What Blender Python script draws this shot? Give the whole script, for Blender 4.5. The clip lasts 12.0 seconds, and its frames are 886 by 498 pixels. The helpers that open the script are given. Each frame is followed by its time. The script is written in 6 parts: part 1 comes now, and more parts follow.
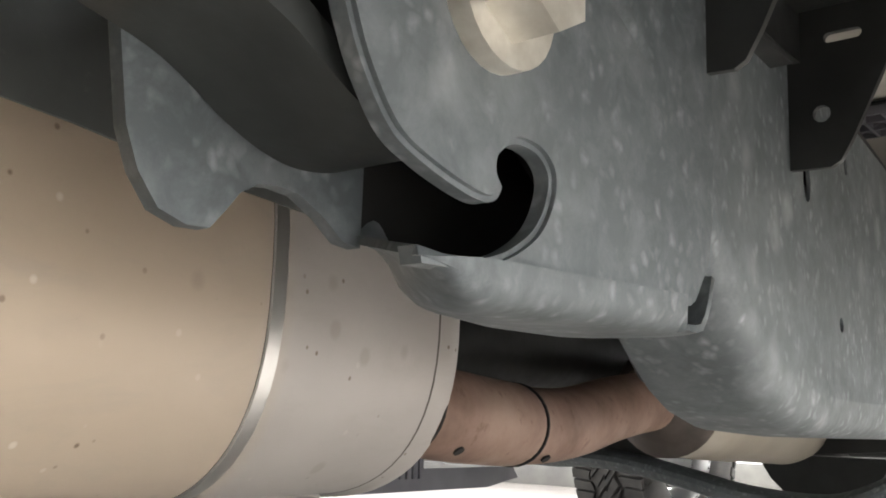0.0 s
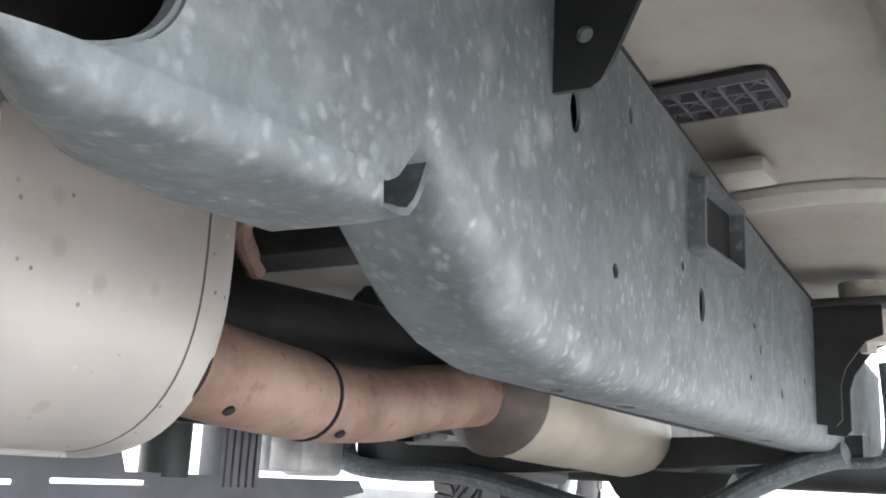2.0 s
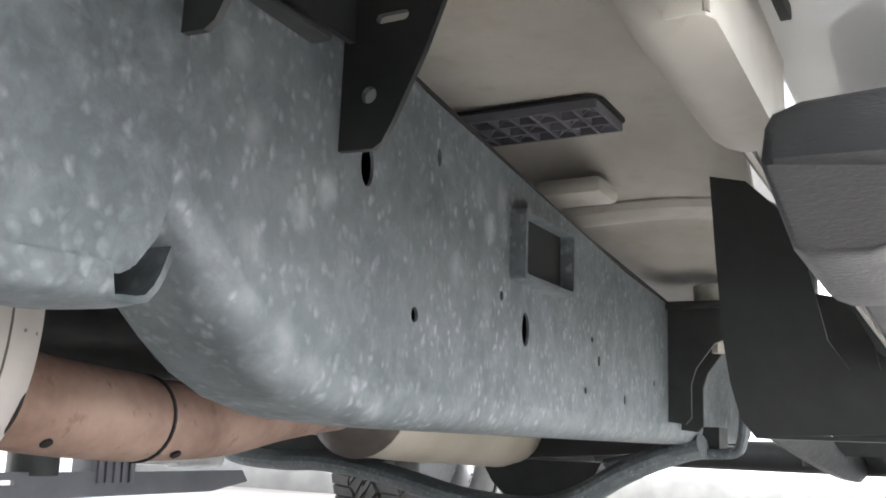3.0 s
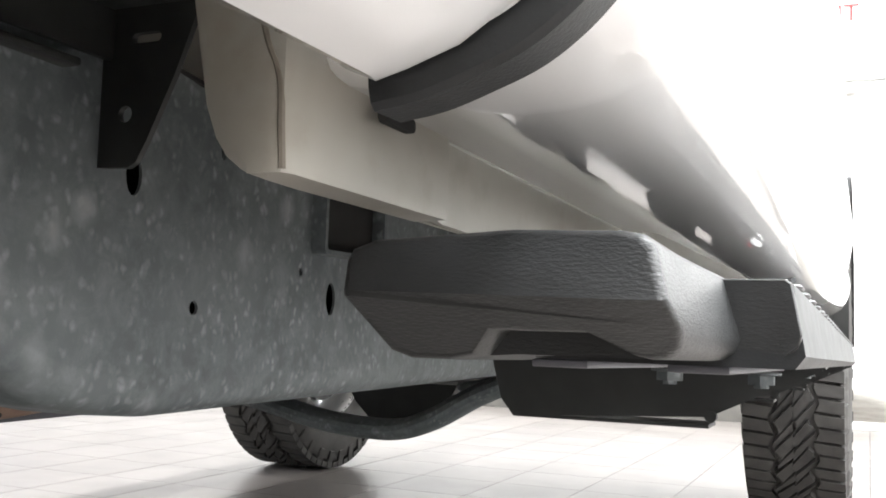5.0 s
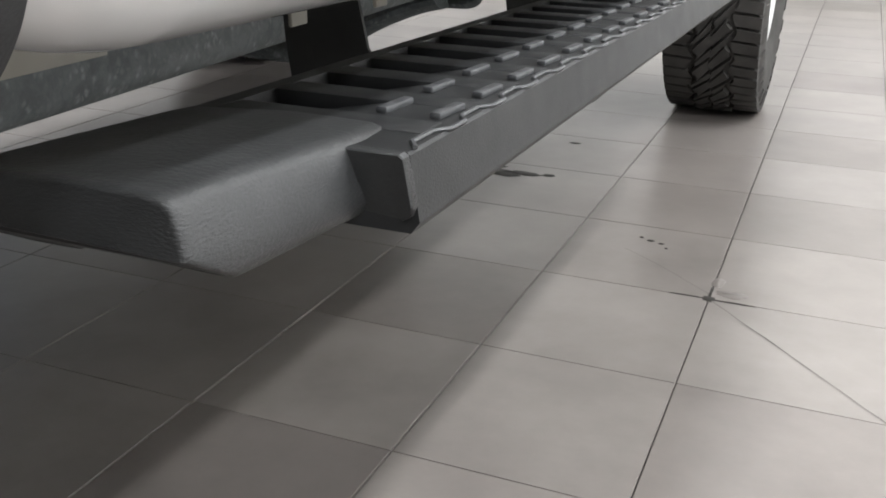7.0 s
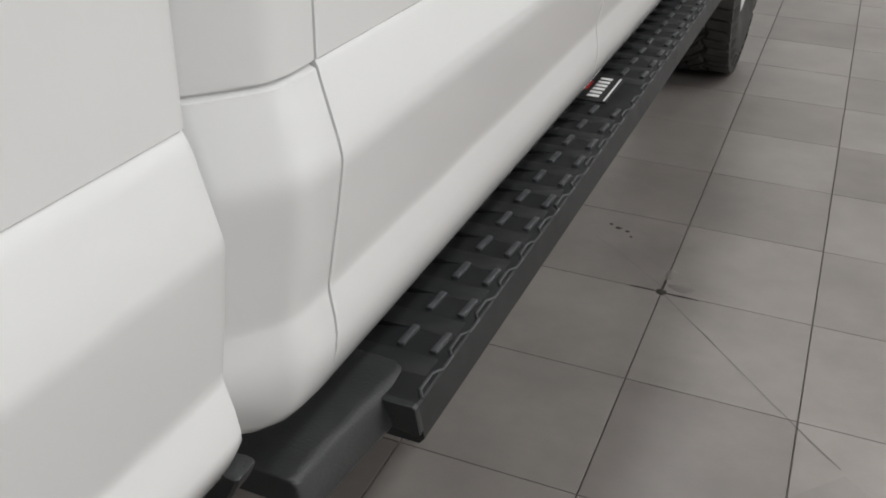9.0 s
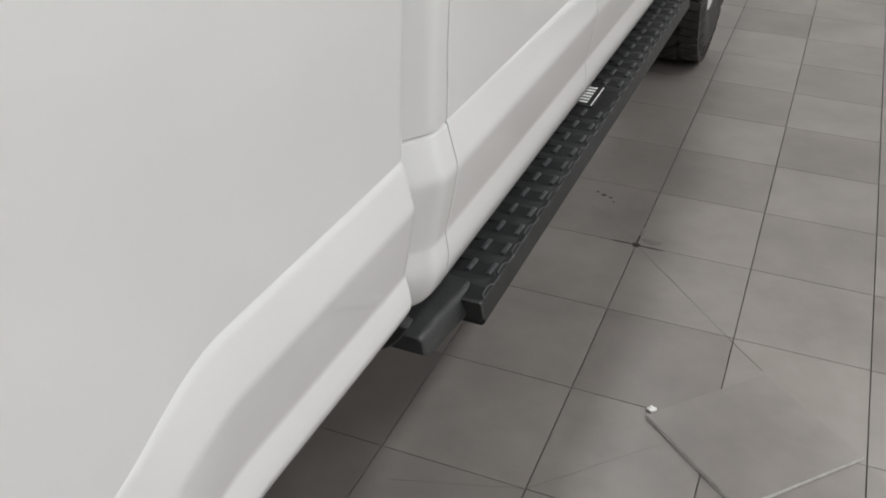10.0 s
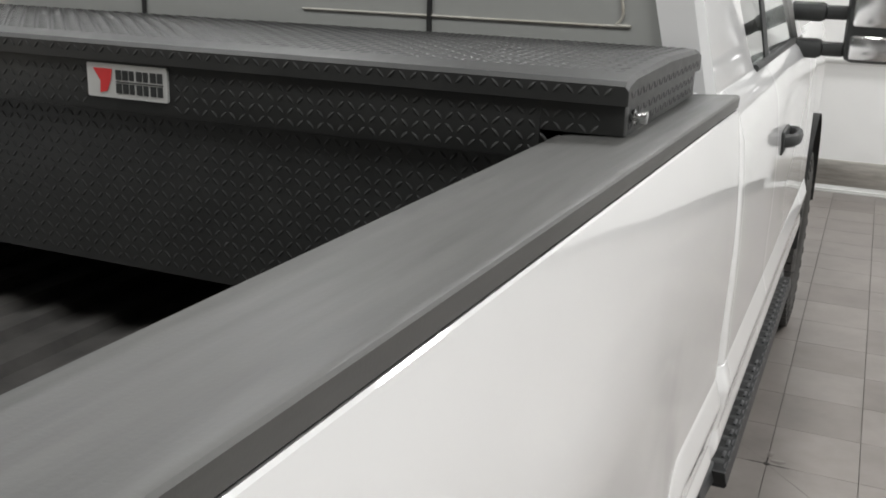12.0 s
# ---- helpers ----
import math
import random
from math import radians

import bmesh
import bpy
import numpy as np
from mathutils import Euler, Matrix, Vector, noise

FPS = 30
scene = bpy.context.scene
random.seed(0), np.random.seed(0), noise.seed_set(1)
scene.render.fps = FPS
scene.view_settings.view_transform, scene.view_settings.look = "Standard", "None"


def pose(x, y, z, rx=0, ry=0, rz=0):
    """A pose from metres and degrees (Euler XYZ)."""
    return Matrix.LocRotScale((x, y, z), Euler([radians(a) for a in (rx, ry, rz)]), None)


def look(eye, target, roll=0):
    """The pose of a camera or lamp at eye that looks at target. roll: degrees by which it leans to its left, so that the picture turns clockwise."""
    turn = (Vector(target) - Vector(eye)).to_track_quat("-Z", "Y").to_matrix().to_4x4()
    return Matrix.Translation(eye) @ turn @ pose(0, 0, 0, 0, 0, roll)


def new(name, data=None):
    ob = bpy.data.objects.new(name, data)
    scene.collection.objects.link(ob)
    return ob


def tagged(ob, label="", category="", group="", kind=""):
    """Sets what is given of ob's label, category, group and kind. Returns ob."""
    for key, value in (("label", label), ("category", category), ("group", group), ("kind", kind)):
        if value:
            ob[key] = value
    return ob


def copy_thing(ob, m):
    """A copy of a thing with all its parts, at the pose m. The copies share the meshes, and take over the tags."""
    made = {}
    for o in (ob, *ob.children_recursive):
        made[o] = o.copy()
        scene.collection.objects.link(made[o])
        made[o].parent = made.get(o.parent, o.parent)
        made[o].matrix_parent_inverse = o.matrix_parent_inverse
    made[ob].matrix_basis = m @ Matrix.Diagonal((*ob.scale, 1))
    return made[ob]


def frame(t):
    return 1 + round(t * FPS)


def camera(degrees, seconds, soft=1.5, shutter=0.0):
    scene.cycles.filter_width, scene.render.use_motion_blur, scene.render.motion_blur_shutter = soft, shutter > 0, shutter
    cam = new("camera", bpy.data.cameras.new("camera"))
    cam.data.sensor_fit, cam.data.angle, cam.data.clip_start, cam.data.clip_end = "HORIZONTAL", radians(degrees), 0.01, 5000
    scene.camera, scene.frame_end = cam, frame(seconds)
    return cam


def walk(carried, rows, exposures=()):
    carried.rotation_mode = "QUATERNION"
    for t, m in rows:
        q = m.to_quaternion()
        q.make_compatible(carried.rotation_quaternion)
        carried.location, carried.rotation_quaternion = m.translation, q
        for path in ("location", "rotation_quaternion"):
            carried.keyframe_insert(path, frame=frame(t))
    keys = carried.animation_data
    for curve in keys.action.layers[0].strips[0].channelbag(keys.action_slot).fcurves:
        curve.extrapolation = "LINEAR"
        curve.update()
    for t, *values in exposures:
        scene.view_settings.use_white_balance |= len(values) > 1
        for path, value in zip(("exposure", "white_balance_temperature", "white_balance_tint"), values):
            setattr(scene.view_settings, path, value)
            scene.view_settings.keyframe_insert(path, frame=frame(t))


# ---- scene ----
cam = camera(48.9, 12.0, soft=1.8)
PATH = [
    (0, (0.142, -0.004, 0.444), (-1.096, 1.527, 0.795), 1.8),
    (0.5, (0.103, -0.014, 0.374), (-1.028, 1.577, 0.811), 1.7),
    (1, (0.109, 0.009, 0.339), (-0.99, 1.619, 0.787), 2.2),
    (1.5, (0.147, 0.066, 0.359), (-0.932, 1.686, 0.816), 2.5),
    (2, (0.192, 0.115, 0.373), (-0.875, 1.746, 0.823), 2.8),
    (2.5, (0.245, 0.137, 0.401), (-0.8, 1.795, 0.8), 2.9),
    (2.7, (0.265, 0.139, 0.415), (-0.74, 1.823, 0.809), 2.7),
    (4.3, (0.371, 0.1, 0.498), (-0.458, 1.88, 0.791), 1.45),
    (4.5, (0.387, 0.105, 0.505), (-0.45, 1.901, 0.78), 1.6),
    (5, (0.4215, 0.1325, 0.519), (-0.3775, 1.9525, 0.682), 1.75),
    (5.5, (0.476, 0.155, 0.5637), (-0.2765, 2.0045, 0.5315), 0.45),
    (6, (0.553, 0.171, 0.643), (-0.18, 1.987, 0.236), 0.3),
    (6.5, (0.579, 0.175, 0.66), (-0.138, 1.933, 0.032), 0.3),
    (6.7, (0.571, 0.199, 0.664), (-0.135, 1.936, -0.032), 1.1),
    (8.3, (0.567, 0.186, 0.784), (-0.124, 1.893, 0.003), 0.8),
    (8.5, (0.57, 0.166, 0.848), (-0.115, 1.857, 0.029), 0.9),
    (9, (0.634, 0.032, 1.035), (-0.014, 1.649, 0.052), 1.4),
    (9.5, (0.717, -0.162, 1.198), (0.084, 1.439, 0.181), 1.5),
    (10, (0.739, -0.459, 1.312), (0.123, 1.13, 0.265), 1.4),
    (10.5, (0.738, -0.755, 1.429), (0.124, 0.856, 0.415), 1.7),
    (11, (0.717, -1.009, 1.509), (0.053, 0.702, 0.716), 1.0),
    (11.5, (0.66, -1.192, 1.6), (-0.037, 0.569, 0.956), 1.2),
    (12, (0.562, -1.438, 1.62), (-0.193, 0.323, 1.048), 1.9),
]
EXPOSURES = [(0, 2.1, 6600, 10), (0.5, 2.95, 6350, 10), (1.0, 3.13, 5950, 11), (1.5, 2.9, 6000, 10), (2.0, 2.75, 6000, 10), (2.7, 2.58, 6050, 10), (4.5, 1.9, 6450, 10), (5.0, 1.4, 6450, 10), (5.6, 0.4, 6450, 10), (6.0, 0.15, 6450, 10), (6.5, 0.24, 6450, 10), (8.3, -0.33, 6500, 10), (9, -1.05, 6550, 10), (9.5, -1.15, 6550, 10), (10, -1.08, 6550, 10), (11, -1.47, 6600, 10), (11.5, -1.37, 6650, 10), (12, -0.82, 6600, 10)]
walk(cam, [(t, look(eye, target, roll)) for t, eye, target, roll in PATH], EXPOSURES)

# ---- world and light ----
world = bpy.data.worlds.new("world")
scene.world = world
world.use_nodes = True
bg = world.node_tree.nodes["Background"]
sky = world.node_tree.nodes.new("ShaderNodeTexSky")
sky.sky_type = "NISHITA"
sky.sun_disc = False
sky.sun_elevation, sky.sun_rotation = radians(38), radians(250)
world.node_tree.links.new(sky.outputs[0], bg.inputs[0])
bg.inputs[1].default_value = 0.1


def area_lamp(name, x, y, z, sx, sy, watts, rot=(0, 0, 0), color=(0.975, 0.99, 1.0)):
    lamp = bpy.data.lights.new(name, "AREA")
    lamp.shape, lamp.size, lamp.size_y, lamp.energy, lamp.color = "RECTANGLE", sx, sy, watts, color
    ob = new(name, lamp)
    ob.matrix_world = pose(x, y, z, *rot)
    return ob


CEIL = 3.6
# strip lights in rows along the showroom
LIGHTS = [(x, y, w * k) for x, w in ((-3.3, 34), (-1.75, 52), (0.08, 46), (1.9, 70), (3.45, 80)) for y, k in ((-1.2, 1.0), (1.8, 1.0), (4.8, 0.6))]
for lx, ly, watts in LIGHTS:
    area_lamp("ceiling_lamp", lx, ly, CEIL - 0.05, 0.22, 1.15, watts)

# ---- materials ----


class Mat:
    """A node material with a Principled shader and small helpers."""

    def __init__(self, name, color=(0.5, 0.5, 0.5), rough=0.5, metal=0.0, coat=0.0):
        self.m = bpy.data.materials.new(name)
        self.m.use_nodes = True
        self.t = self.m.node_tree
        self.b = self.t.nodes["Principled BSDF"]
        self.set("Base Color", (*color, 1))
        self.set("Roughness", rough)
        self.set("Metallic", metal)
        self.set("Coat Weight", coat)
        self.set("Coat Roughness", 0.06)
        self.coord = self.node("ShaderNodeTexCoord").outputs["Object"]

    def set(self, key, value):
        self.b.inputs[key].default_value = value

    def node(self, kind, **inputs):
        n = self.t.nodes.new(kind)
        for k, v in inputs.items():
            n.inputs[k.replace("_", " ")].default_value = v
        return n

    def link(self, a, b):
        self.t.links.new(a, b)

    def scaled(self, sx, sy, sz):
        n = self.node("ShaderNodeMapping")
        n.inputs["Scale"].default_value = (sx, sy, sz)
        self.link(self.coord, n.inputs["Vector"])
        return n.outputs[0]

    def noise(self, scale, detail=4.0, rough=0.55, vec=None, distort=0.0):
        n = self.node("ShaderNodeTexNoise", Scale=scale, Detail=detail, Roughness=rough, Distortion=distort)
        self.link(vec or self.coord, n.inputs["Vector"])
        return n.outputs["Fac"]

    def cells(self, scale, vec=None):
        n = self.node("ShaderNodeTexVoronoi", Scale=scale)
        self.link(vec or self.coord, n.inputs["Vector"])
        return n.outputs["Distance"]

    def ramp(self, fac, stops):
        n = self.node("ShaderNodeValToRGB")
        r = n.color_ramp
        while len(r.elements) < len(stops):
            r.elements.new(0.5)
        for e, (p, c) in zip(r.elements, stops):
            e.position = p
            e.color = (*c, 1) if isinstance(c, tuple) else (c, c, c, 1)
        self.link(fac, n.inputs[0])
        return n.outputs[0]

    def mix(self, fac, a, b, mode="MIX"):
        n = self.node("ShaderNodeMix")
        n.data_type, n.blend_type = "RGBA", mode
        for v, k in ((fac, 0), (a, 6), (b, 7)):
            if hasattr(v, "is_linked"):
                self.link(v, n.inputs[k])
            elif isinstance(v, tuple):
                n.inputs[k].default_value = (*v, 1)
            else:
                n.inputs[k].default_value = v
        return n.outputs[2]

    def color(self, out):
        self.link(out, self.b.inputs["Base Color"])
        return self

    def rough(self, fac, lo, hi):
        n = self.node("ShaderNodeMapRange")
        n.inputs["To Min"].default_value, n.inputs["To Max"].default_value = lo, hi
        self.link(fac, n.inputs["Value"])
        self.link(n.outputs[0], self.b.inputs["Roughness"])
        return self

    def bump(self, fac, strength, dist):
        n = self.node("ShaderNodeBump", Strength=strength, Distance=dist)
        self.link(fac, n.inputs["Height"])
        self.link(n.outputs[0], self.b.inputs["Normal"])
        return self

    def random(self):
        return self.node("ShaderNodeObjectInfo").outputs["Random"]

    def island(self):
        return self.node("ShaderNodeNewGeometry").outputs["Random Per Island"]


def make_materials():
    M = {}
    # white body paint: clear coat, faint film of dust
    k = Mat("white_paint", (0.80, 0.80, 0.795), 0.32, 0, 1.0)
    k.set("Coat Roughness", 0.03)
    n = k.noise(2.3, 3)
    k.color(k.ramp(n, [(0.3, (0.735, 0.735, 0.732)), (0.7, (0.775, 0.775, 0.772))])).rough(k.noise(9, 4), 0.26, 0.4)
    k.set("Coat IOR", 1.85)
    M["paint"] = k.m
    # frame coating: blue-grey wax with fine pale spatter and soft rubs
    k = Mat("frame_coating", rough=0.55)
    base = k.ramp(k.noise(5, 5, 0.6), [(0.3, (0.068, 0.082, 0.086)), (0.52, (0.096, 0.112, 0.117)), (0.75, (0.138, 0.156, 0.162))])
    wash = k.ramp(k.noise(38, 5, 0.7, None, 0.3), [(0.42, 0.0), (0.72, 0.48)])
    col = k.mix(wash, base, (0.23, 0.252, 0.262))
    wob = k.node("ShaderNodeVectorMath")
    wn = k.node("ShaderNodeTexNoise", Scale=70.0, Detail=2.0)
    k.link(k.coord, wn.inputs["Vector"])
    wob.operation = "MULTIPLY_ADD"
    k.link(wn.outputs["Color"], wob.inputs[0])
    wob.inputs[1].default_value = (0.012, 0.012, 0.012)
    k.link(k.scaled(1, 1, 0.8), wob.inputs[2])
    drops = k.ramp(k.cells(95, wob.outputs[0]), [(0.08, 0.48), (0.42, 0.0)])
    gate = k.ramp(k.noise(24, 5, 0.7), [(0.40, 0.04), (0.66, 1.0)])
    col = k.mix(k.mix(1.0, drops, gate, "MULTIPLY"), col, (0.46, 0.485, 0.495))
    big = k.ramp(k.cells(21, wob.outputs[0]), [(0.06, 0.42), (0.34, 0.0)])
    big = k.mix(1.0, big, k.ramp(k.noise(7, 2), [(0.52, 0.0), (0.62, 1.0)]), "MULTIPLY")
    col = k.mix(big, col, (0.42, 0.445, 0.455))
    dark = k.ramp(k.noise(4.2, 4, 0.6), [(0.60, 0.0), (0.78, 0.5)])
    k.color(k.mix(dark, col, (0.075, 0.088, 0.09))).rough(k.noise(26, 4), 0.42, 0.68).bump(k.noise(120, 5), 0.12, 0.002)
    k.set("Metallic", 0.12)
    M["frame"] = k.m
    # plain dull coating of the muffler's heat shield
    k = Mat("shield_coating", rough=0.6)
    k.color(k.mix(k.ramp(k.noise(55, 4), [(0.62, 0.0), (0.75, 0.35)]), k.ramp(k.noise(6, 5, 0.6), [(0.3, (0.070, 0.078, 0.072)), (0.7, (0.125, 0.134, 0.126))]), (0.24, 0.24, 0.22))).rough(k.noise(26, 4), 0.5, 0.7).bump(k.noise(30, 4), 0.1, 0.003)
    M["shield"] = k.m
    # aged seam sealer
    k = Mat("seam_sealer", rough=0.7)
    k.color(k.ramp(k.noise(40, 4), [(0.3, (0.14, 0.12, 0.095)), (0.7, (0.24, 0.215, 0.175))]))
    M["sealer"] = k.m
    # dark brown steel of the catalyst cone
    k = Mat("dark_brown_steel", rough=0.6, metal=0.3)
    k.color(k.ramp(k.noise(14, 5, 0.6), [(0.3, (0.060, 0.050, 0.044)), (0.7, (0.135, 0.112, 0.098))])).rough(k.noise(30, 4), 0.45, 0.7)
    M["brown_steel"] = k.m
    # stainless muffler skin: tan heat tint, stains, small dark specks
    k = Mat("muffler_steel", rough=0.45, metal=0.22)
    base = k.ramp(k.noise(3.5, 4), [(0.3, (0.375, 0.35, 0.32)), (0.6, (0.46, 0.435, 0.405)), (0.8, (0.52, 0.50, 0.475))])
    yy = k.node("ShaderNodeSeparateXYZ")
    k.link(k.coord, yy.inputs[0])
    tint = k.ramp(yy.outputs[1], [(0.0, 0.75), (0.42, 0.5), (0.46, 0.0)])
    col = k.mix(tint, base, (0.47, 0.355, 0.225))
    speck = k.ramp(k.cells(52), [(0.06, 0.85), (0.12, 0.0)])
    sg = k.ramp(k.noise(13, 2), [(0.46, 0.0), (0.58, 1.0)])
    col = k.mix(k.mix(1.0, speck, sg, "MULTIPLY"), col, (0.15, 0.105, 0.065))
    spot = k.ramp(k.cells(13), [(0.07, 0.3), (0.12, 0.0)])
    col = k.mix(spot, col, (0.25, 0.20, 0.15))
    pale = k.ramp(k.cells(31), [(0.05, 0.5), (0.10, 0.0)])
    col = k.mix(k.mix(1.0, pale, k.ramp(k.noise(7, 2), [(0.5, 0.0), (0.6, 1.0)]), "MULTIPLY"), col, (0.72, 0.69, 0.62))
    smear = k.ramp(k.noise(20, 5, 0.7, k.scaled(1, 0.4, 1.5), 0.5), [(0.5, 0.0), (0.8, 0.35)])
    col = k.mix(smear, col, (0.33, 0.30, 0.26))
    k.color(col).rough(k.noise(14, 5), 0.36, 0.58).bump(k.noise(9, 2), 0.06, 0.01)
    M["muffler"] = k.m
    # seam band of bare steel
    k = Mat("bright_steel", (0.62, 0.61, 0.58), 0.32, 0.9)
    k.rough(k.noise(40, 4), 0.25, 0.45)
    M["steel"] = k.m
    # rusty exhaust pipe
    k = Mat("rusty_pipe", rough=0.7, metal=0.2)
    c1 = k.ramp(k.noise(10, 6, 0.62), [(0.3, (0.175, 0.105, 0.075)), (0.55, (0.30, 0.20, 0.155)), (0.8, (0.40, 0.29, 0.23))])
    sp = k.ramp(k.noise(60, 4), [(0.62, 0.0), (0.75, 0.6)])
    k.color(k.mix(sp, c1, (0.11, 0.055, 0.035))).rough(k.noise(30, 4), 0.5, 0.8).bump(k.noise(90, 4), 0.15, 0.002)
    M["rust"] = k.m
    # dull catalyst canister
    k = Mat("canister_steel", rough=0.55, metal=0.2)
    k.color(k.ramp(k.noise(5, 5), [(0.3, (0.29, 0.255, 0.20)), (0.7, (0.45, 0.41, 0.335))])).rough(k.noise(20, 4), 0.45, 0.65)
    M["canister"] = k.m
    # black powder coat of brackets
    k = Mat("black_coat", rough=0.5)
    k.color(k.ramp(k.noise(14, 5), [(0.3, (0.011, 0.012, 0.012)), (0.75, (0.028, 0.03, 0.029))])).rough(k.noise(50, 3), 0.4, 0.65).bump(k.noise(300, 2), 0.06, 0.001)
    M["black"] = k.m
    # grained black plastic of the running board
    k = Mat("grained_plastic", rough=0.5)
    k.color(k.ramp(k.noise(16, 4), [(0.3, (0.021, 0.022, 0.0225)), (0.75, (0.036, 0.0375, 0.0385))]))
    k.rough(k.noise(25, 4), 0.38, 0.52).bump(k.noise(560, 3, 0.6, k.scaled(0.5, 0.6, 1.5)), 0.5, 0.0011)
    M["grain"] = k.m
    # smoother moulded plastic
    k = Mat("moulded_plastic", rough=0.5)
    k.color(k.ramp(k.noise(9, 5), [(0.3, (0.013, 0.0138, 0.0145)), (0.75, (0.023, 0.024, 0.025))])).rough(k.noise(30, 4), 0.40, 0.56).bump(k.noise(700, 2), 0.25, 0.0008)
    k.set("Specular IOR Level", 0.4)
    M["plastic"] = k.m
    # worn, smoother grip plastic, lightened to paint the highlight of dashes and bead
    k = Mat("grip_highlight_plastic", rough=0.3)
    k.color(k.ramp(k.noise(60, 4), [(0.3, (0.045, 0.047, 0.05)), (0.75, (0.085, 0.088, 0.092))])).rough(k.noise(80, 3), 0.26, 0.42)
    M["grip"] = k.m
    # faded rail cap plastic, drawn lengthwise
    k = Mat("rail_cap_plastic", rough=0.5)
    k.color(k.ramp(k.noise(7, 5, 0.6, k.scaled(5, 0.5, 5)), [(0.3, (0.046, 0.046, 0.0435)), (0.7, (0.074, 0.0735, 0.0695))])).rough(k.noise(8, 4, 0.5, k.scaled(9, 0.6, 4)), 0.36, 0.56).bump(k.noise(300, 3), 0.1, 0.001)
    k.set("Specular IOR Level", 0.7)
    M["cap"] = k.m
    # black tread plate
    k = Mat("black_tread_plate", rough=0.45)
    k.color(k.ramp(k.noise(11, 5), [(0.3, (0.008, 0.0084, 0.0078)), (0.75, (0.016, 0.0165, 0.0153))])).rough(k.noise(40, 4), 0.40, 0.56).bump(k.noise(240, 2), 0.08, 0.001)
    k.set("Specular IOR Level", 0.7)
    M["tread"] = k.m
    # underbody primer, beige with dust
    k = Mat("underbody_primer", rough=0.5)
    k.color(k.mix(k.ramp(k.noise(24, 5), [(0.55, 0.0), (0.75, 0.45)]), k.ramp(k.noise(3.2, 5), [(0.3, (0.31, 0.295, 0.255)), (0.7, (0.43, 0.415, 0.37))]), (0.26, 0.22, 0.165))).rough(k.noise(18, 4), 0.35, 0.6)
    stain = k.ramp(k.noise(7, 4, 0.6, None, 0.4), [(0.48, 0.0), (0.72, 0.5)])
    old = k.b.inputs["Base Color"].links[0].from_socket
    k.color(k.mix(stain, old, (0.27, 0.235, 0.18)))
    M["primer"] = k.m
    # cast aluminium
    k = Mat("cast_aluminium", (0.55, 0.55, 0.53), 0.5, 0.7)
    k.color(k.ramp(k.noise(22, 5), [(0.3, (0.42, 0.42, 0.41)), (0.7, (0.66, 0.66, 0.64))])).bump(k.noise(150, 4), 0.2, 0.002)
    M["alu"] = k.m
    # grey tank plastic
    k = Mat("tank_plastic", rough=0.5)
    k.color(k.ramp(k.noise(6, 4), [(0.3, (0.10, 0.10, 0.115)), (0.7, (0.16, 0.16, 0.175))])).bump(k.noise(120, 3), 0.1, 0.002)
    M["tank"] = k.m
    # dark paint of the leaf spring
    k = Mat("spring_paint", rough=0.55)
    k.color(k.ramp(k.noise(12, 5), [(0.3, (0.018, 0.021, 0.020)), (0.75, (0.050, 0.056, 0.054))])).rough(k.noise(30, 4), 0.45, 0.7).bump(k.noise(90, 4), 0.12, 0.002)
    M["spring"] = k.m
    # tyre rubber
    k = Mat("tyre_rubber", rough=0.75)
    k.color(k.ramp(k.noise(14, 5), [(0.3, (0.026, 0.0245, 0.023)), (0.75, (0.058, 0.055, 0.051))])).bump(k.noise(160, 4), 0.2, 0.002)
    M["rubber"] = k.m
    k = Mat("alloy_rim", (0.55, 0.55, 0.55), 0.3, 0.85)
    k.rough(k.noise(30, 3), 0.22, 0.4)
    M["rim"] = k.m
    k = Mat("chrome", (0.8, 0.8, 0.8), 0.12, 1.0)
    k.rough(k.noise(50, 3), 0.08, 0.25)
    M["chrome"] = k.m
    k = Mat("zinc_bolt", (0.62, 0.59, 0.52), 0.45, 0.55)
    k.color(k.ramp(k.noise(60, 4), [(0.3, (0.52, 0.49, 0.42)), (0.7, (0.70, 0.68, 0.61))]))
    M["zinc"] = k.m
    # tinted rear glass, base lightened to paint in the room's reflection
    k = Mat("tinted_glass", (0.30, 0.306, 0.292), 0.05, 0.0, 0.8)
    k.rough(k.noise(5, 3), 0.04, 0.1)
    M["tint"] = k.m
    k = Mat("side_glass", (0.75, 0.8, 0.78), 0.02)
    k.set("Transmission Weight", 1.0)
    k.set("IOR", 1.45)
    k.rough(k.noise(4, 2), 0.01, 0.04)
    M["glass"] = k.m
    # near-black lining, also the painted shade of hollows and gaps
    k = Mat("dark_lining_and_shade", (0.012, 0.012, 0.012), 0.8)
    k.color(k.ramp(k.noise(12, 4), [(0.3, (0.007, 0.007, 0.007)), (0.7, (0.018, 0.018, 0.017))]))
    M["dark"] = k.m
    # floor tile: taupe porcelain, cloudy, slightly scuffed
    k = Mat("porcelain_tile", rough=0.3)
    geo = k.node("ShaderNodeNewGeometry").outputs["Position"]
    cloud = k.ramp(k.noise(3.4, 6, 0.62, geo), [(0.3, (0.172, 0.157, 0.147)), (0.7, (0.252, 0.231, 0.217))])
    var = k.ramp(k.random(), [(0.0, (0.85, 0.83, 0.82)), (0.5, (1.0, 0.996, 0.988)), (1.0, (1.06, 1.05, 1.04))])
    col = k.mix(1.0, cloud, var, "MULTIPLY")
    scuff = k.ramp(k.noise(28, 6, 0.7, geo, 0.6), [(0.6, 0.0), (0.85, 0.08)])
